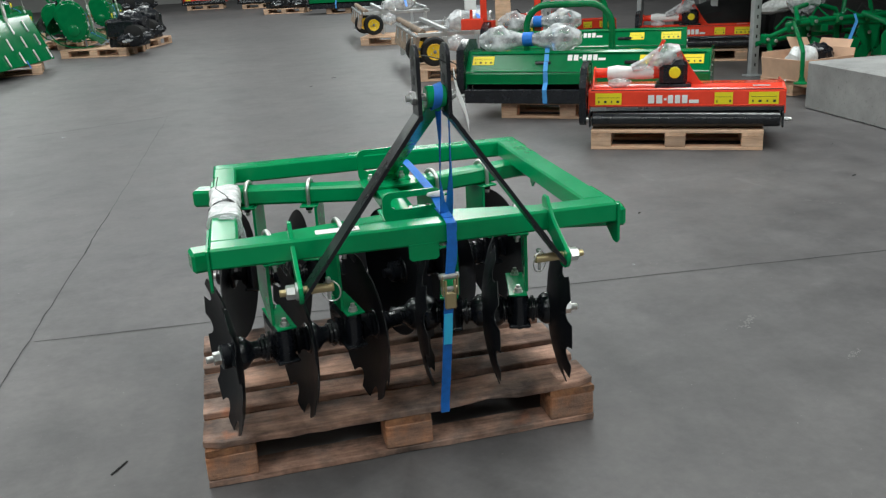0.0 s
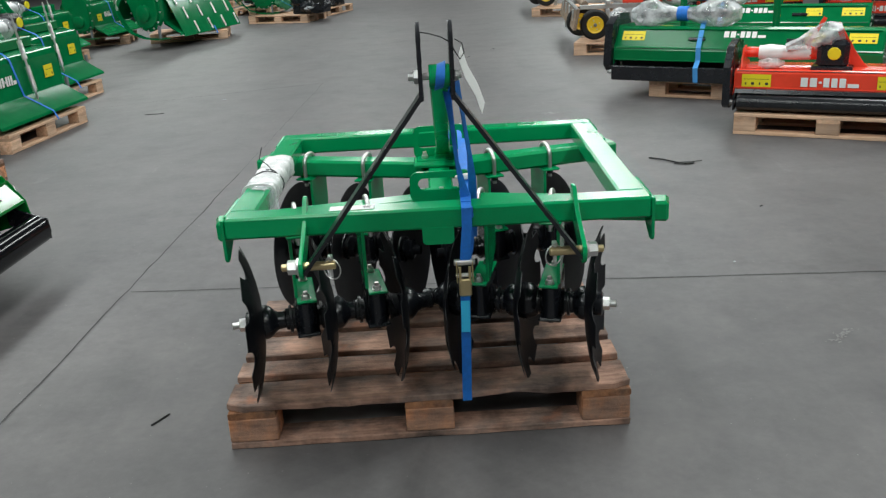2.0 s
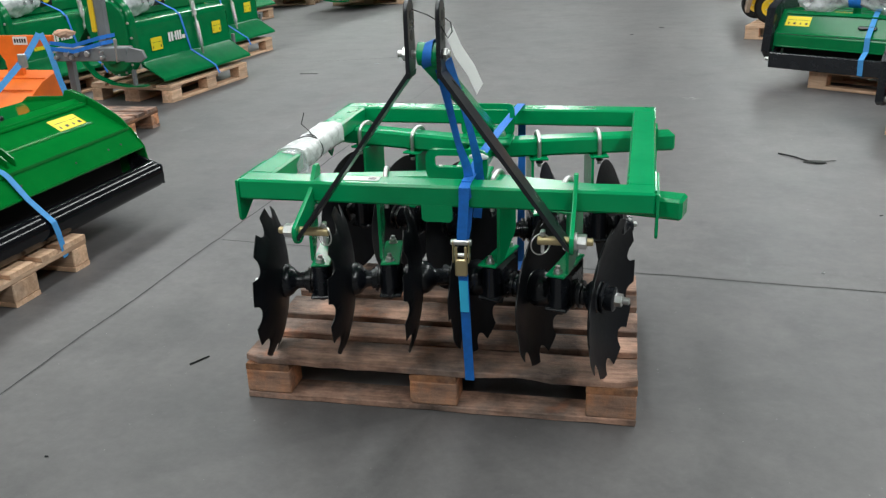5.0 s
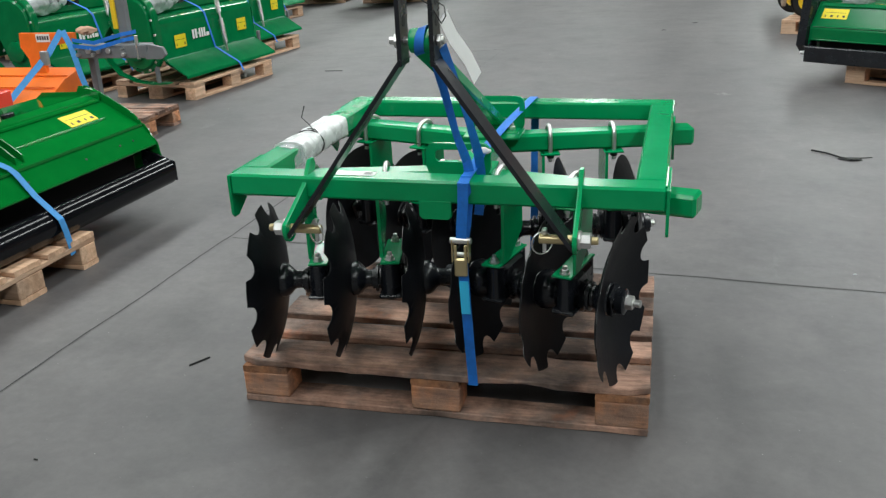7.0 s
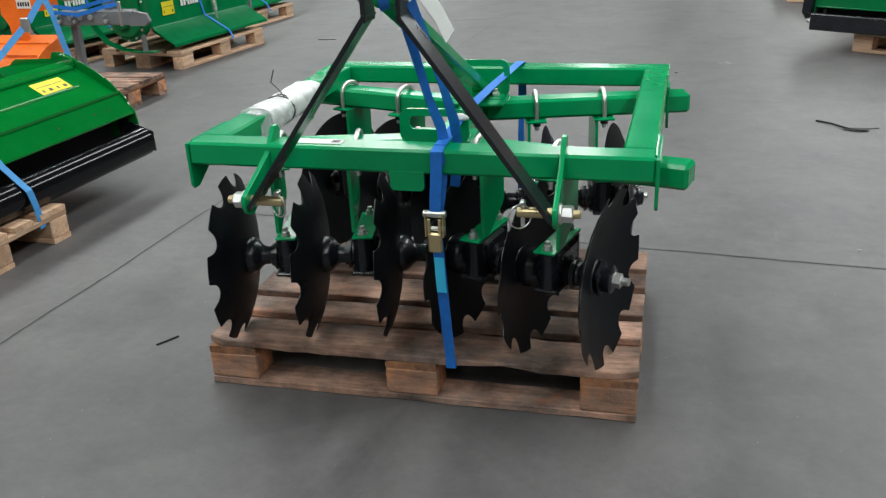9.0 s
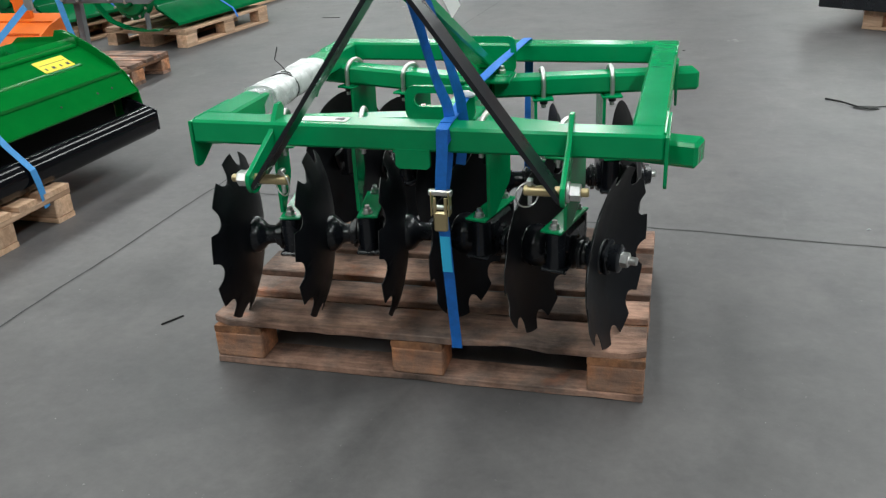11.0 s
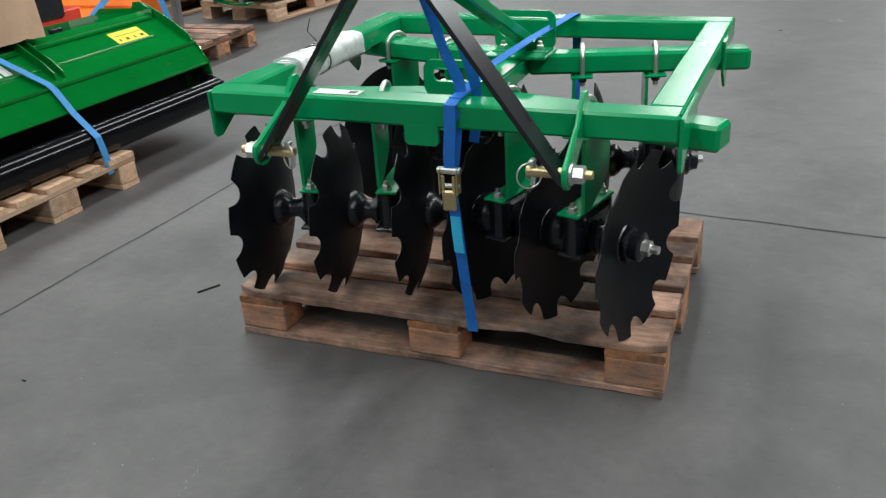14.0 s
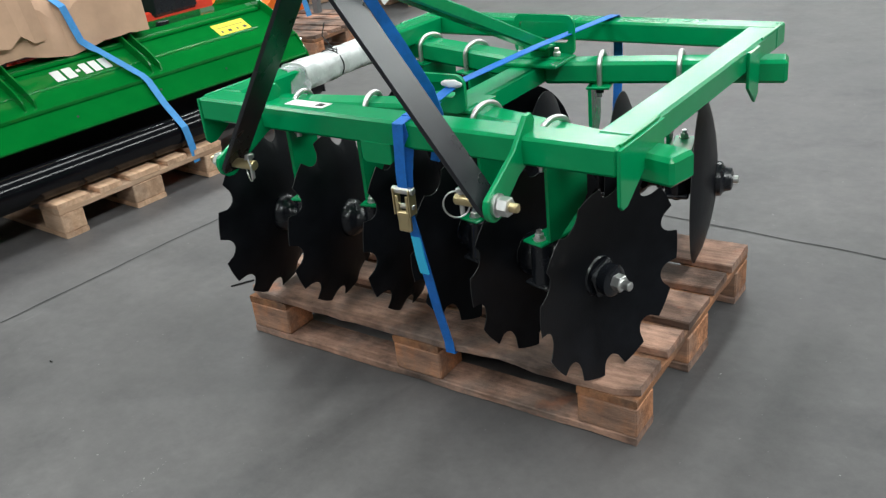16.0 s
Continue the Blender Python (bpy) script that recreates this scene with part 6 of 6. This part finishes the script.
for dx in (0.5, 1.72):
    copy_pallet(PLM @ pose(dx, 0.05, 0), "weathered pallet under a green plough")
sk = solid("plastic_sack", lumpy(G(), (5.72, 7.05, 0.60), (6.3, 6.85, 0.72), [0.04, 0.10, 0.12, 0.13, 0.06], 17.0, amp=0.3, flat=0.7), WRAP, "white plastic sack lying on a dark heap", "sack")
# dark lumpy heaps stand in for the tarps and dark machines back there
dk = solid("dark_heap", lumpy(G(), (5.4, 8.1, 0.35), (7.4, 8.4, 0.35), [0.25, 0.35, 0.33, 0.36, 0.2], 19.0, amp=0.2), RUBBER, "dark lumpy heap lying on the floor", "rubber roll", "rubber rolls")

for p0_, p1_, rad, sd in (((6.1, 6.75, 0.36), (7.7, 6.2, 0.36), [0.2, 0.4, 0.36, 0.42, 0.25], 41.0), ((6.2, 7.3, 0.34), (7.4, 6.85, 0.34), [0.2, 0.32, 0.34, 0.32, 0.25], 43.0), ((6.6, 5.2, 0.3), (8.2, 4.6, 0.3), [0.2, 0.3, 0.34, 0.3, 0.2], 45.0)):
    solid("dark_heap", lumpy(G(), p0_, p1_, rad, sd, amp=0.25, n=30), RUBBER, "dark lumpy heap lying on the floor", "rubber roll", "rubber rolls")

# ---- far left: black machines ----
PB, PBE = (-3.106, 14.508), (-1.725, 14.017)
pallet_at(PB, PBE, "pale wooden pallet under a black-covered machine")
ab = math.degrees(math.atan2(PBE[1] - PB[1], PBE[0] - PB[0]))
PM = pose(PB[0], PB[1], 0, 0, 0, ab)
copy_thing(TILL, PM @ pose(-0.12, 0.82, -0.015, 0, 0, 90 - ab) @ Matrix.Diagonal((1.0, 1.15, 1.12, 1.0)))["label"] = "green rotary tiller beside a black machine"


def black_machine(m, label):
    ob = thing("black_machine", label, "machine", "black machines", m=m @ Matrix.Diagonal((1.2, 1.1, 1.0, 1.0)))
    part("cover", G().box((0, 0, 0.45), (0.5, 0.55, 0.34), bev=0.05), BLACK, ob)
    part("housing", lumpy(G(), (-0.05, -0.1, 0.62), (0.3, -0.1, 0.56), [0.12, 0.16, 0.15, 0.08], 21.0, amp=0.15), BLACK, ob)
    part("drum", G().lathe([(0.05, -0.1), (0.14, -0.08), (0.14, 0.08), (0.05, 0.1)], basis((0.2, -0.25, 0.38), (1, 0, 0), (0, 0, 1), (0, -1, 0)), 20), RUBBER, ob)
    part("cloth_cover", lumpy(G(), (-0.05, -0.3, 0.26), (0.42, -0.2, 0.32), [0.05, 0.12, 0.11, 0.05], 23.0, amp=0.4), BLACK, ob, "shiny black film wrapped low down")
    part("film", lumpy(G(), (0.05, -0.4, 0.25), (0.2, -0.38, 0.27), [0.01, 0.03, 0.025, 0.01], 25.0, amp=0.4), FILM, ob)
    part("foot", G().box((0, 0, 0.215), (0.45, 0.45, 0.14), bev=0.01), BLACK, ob)
    for s in (-1, 1):
        part("bracket", G().prism([(-0.2, 0.3), (0.25, 0.25), (0.3, 0.3), (0.0, 0.5)], 0.012, YZ(s * 0.27)), BLACK, ob)
    return ob


black_machine(PM @ pose(1.12, 0.4, 0), "black machine wrapped in film, on a pallet")
m5 = pose(-1.295, 16.364, 0, 0, 0, 70)
copy_pallet(m5 @ pose(-0.6, 0.4, 0), "pale wooden pallet under a second black machine")
black_machine(m5 @ pose(-0.45, 0.35, 0, 0, 0, -90), "second black machine wrapped in film")

# ---- far end of the aisle ----
for k, (x, y, a, kind) in enumerate(((-1.27, 29.4, -8, 0), (0.5, 27.9, -10, 0), (0.96, 24.0, -22, 1), (2.53, 22.2, -20, 2), (-3.57, 28.8, -5, 1), (4.1, 25.2, -10, 1))):
    mm = pose(x, y, 0, 0, 0, a)
    copy_pallet(mm @ pose(0.6, 0.4, 0), "pale wooden pallet far down the aisle")
    if kind == 2:
        copy_thing(big, mm @ pose(0.6, 0.0, 0))["label"] = "green mower on a pallet far down the aisle"
    elif kind == 1:
        black_machine(mm @ pose(0.3, 0.4, 0), "dark machine on a pallet far down the aisle")
        black_machine(mm @ pose(0.9, 0.4, 0), "dark machine on a pallet far down the aisle")
    else:
        copy_thing(red, mm @ pose(0.6, 0.0, 0))["label"] = "red and black mower far down the aisle"

# ---- litter on the floor ----
g = G().tube([(1.433, 3.1, 0.006), (1.52, 3.0, 0.012), (1.6, 2.9, 0.008), (1.66, 2.86, 0.01)], 0.006, 8)
g.ribbon([(1.58, 2.9, 0.004), (1.66, 2.86, 0.016), (1.72, 2.88, 0.006)], 0.05, (0.4, 1, 0), 0.002)
g.tube([(1.62, 2.87, 0.01), (1.74, 2.91, 0.006), (1.8, 2.93, 0.005)], 0.003, 6)
solid("strap_scrap", g, RUBBER, "torn black strap scrap lying on the floor", "litter", m=pose(1.6, 2.94, 0) @ Matrix.Diagonal((0.8, 0.8, 0.8, 1.0)) @ pose(-1.624, -2.9, 0))
for k, (x, y, c, a) in enumerate(((-0.869, 0.202, 0.078, 58), (-2.42, 5.72, 0.17, 3), (-1.9, 6.3, 0.03, 20), (0.7, 4.35, 0.02, 0), (1.75, 2.0, 0.02, 30), (1.35, 1.25, 0.012, 0), (0.95, 8.9, 0.06, 10), (0.6, 8.3, 0.05, 40), (2.6, 0.6, 0.015, 70), (-1.05, -0.4, 0.012, 0), (3.3, 2.2, 0.03, 10), (3.6, 2.0, 0.04, 60), (3.9, 2.4, 0.02, 0), (3.75, 3.0, 0.03, 45))):
    g = G().box((0, 0, 0.003), (c, c * 0.03 + 0.0035, 0.004), pose(0, 0, 0), bev=0.001)
    o = solid("splinter", g, RUBBER if k % 3 != 2 else GALV, "small dark splinter lying on the floor" if k % 3 != 2 else "small pale chip lying on the floor", "litter", "floor litter", m=pose(x, y, 0, 0, 0, a))

# ---- storage rack with dark goods on the right ----
rack = thing("storage_rack", "grey steel rack filled with dark boxed goods", "rack", m=pose(7.38, 7.83, 0, 0, 0, -20))
for x in (-1.6, 0.0, 1.6):
    for y in (-0.4, 0.4):
        part("upright", G().box((x, y, 1.3), (0.08, 0.07, 2.6), bev=0.005), GALV, rack)
for z in (0.12, 0.95, 1.8):
    for y in (-0.4, 0.4):
        part("beam", G().box((0, y, z), (3.3, 0.05, 0.1), bev=0.005), GREYP, rack)
    part("shelf", G().box((0, 0, z + 0.06), (3.25, 0.85, 0.02), bev=0.003), GREYP, rack)
random.seed(4)
for z in (0.19, 1.02):
    x = -1.5
    while x < 1.3:
        w, h = random.uniform(0.25, 0.5), random.uniform(0.3, 0.65)
        gd = thing("crate", "dark plastic crate standing on a rack shelf", "crate", "crates on the rack", m=pose(7.38, 7.83, 0, 0, 0, -20) @ pose(x + w / 2, random.uniform(-0.1, 0.1), z - 0.01))
        part("body", G().box((0, 0, h / 2), (w - 0.03, 0.6, h), bev=0.02), RUBBER, gd)
        part("rim", G().box((0, 0, h), (w - 0.01, 0.62, 0.03), bev=0.006), BLACK, gd)
        x += w
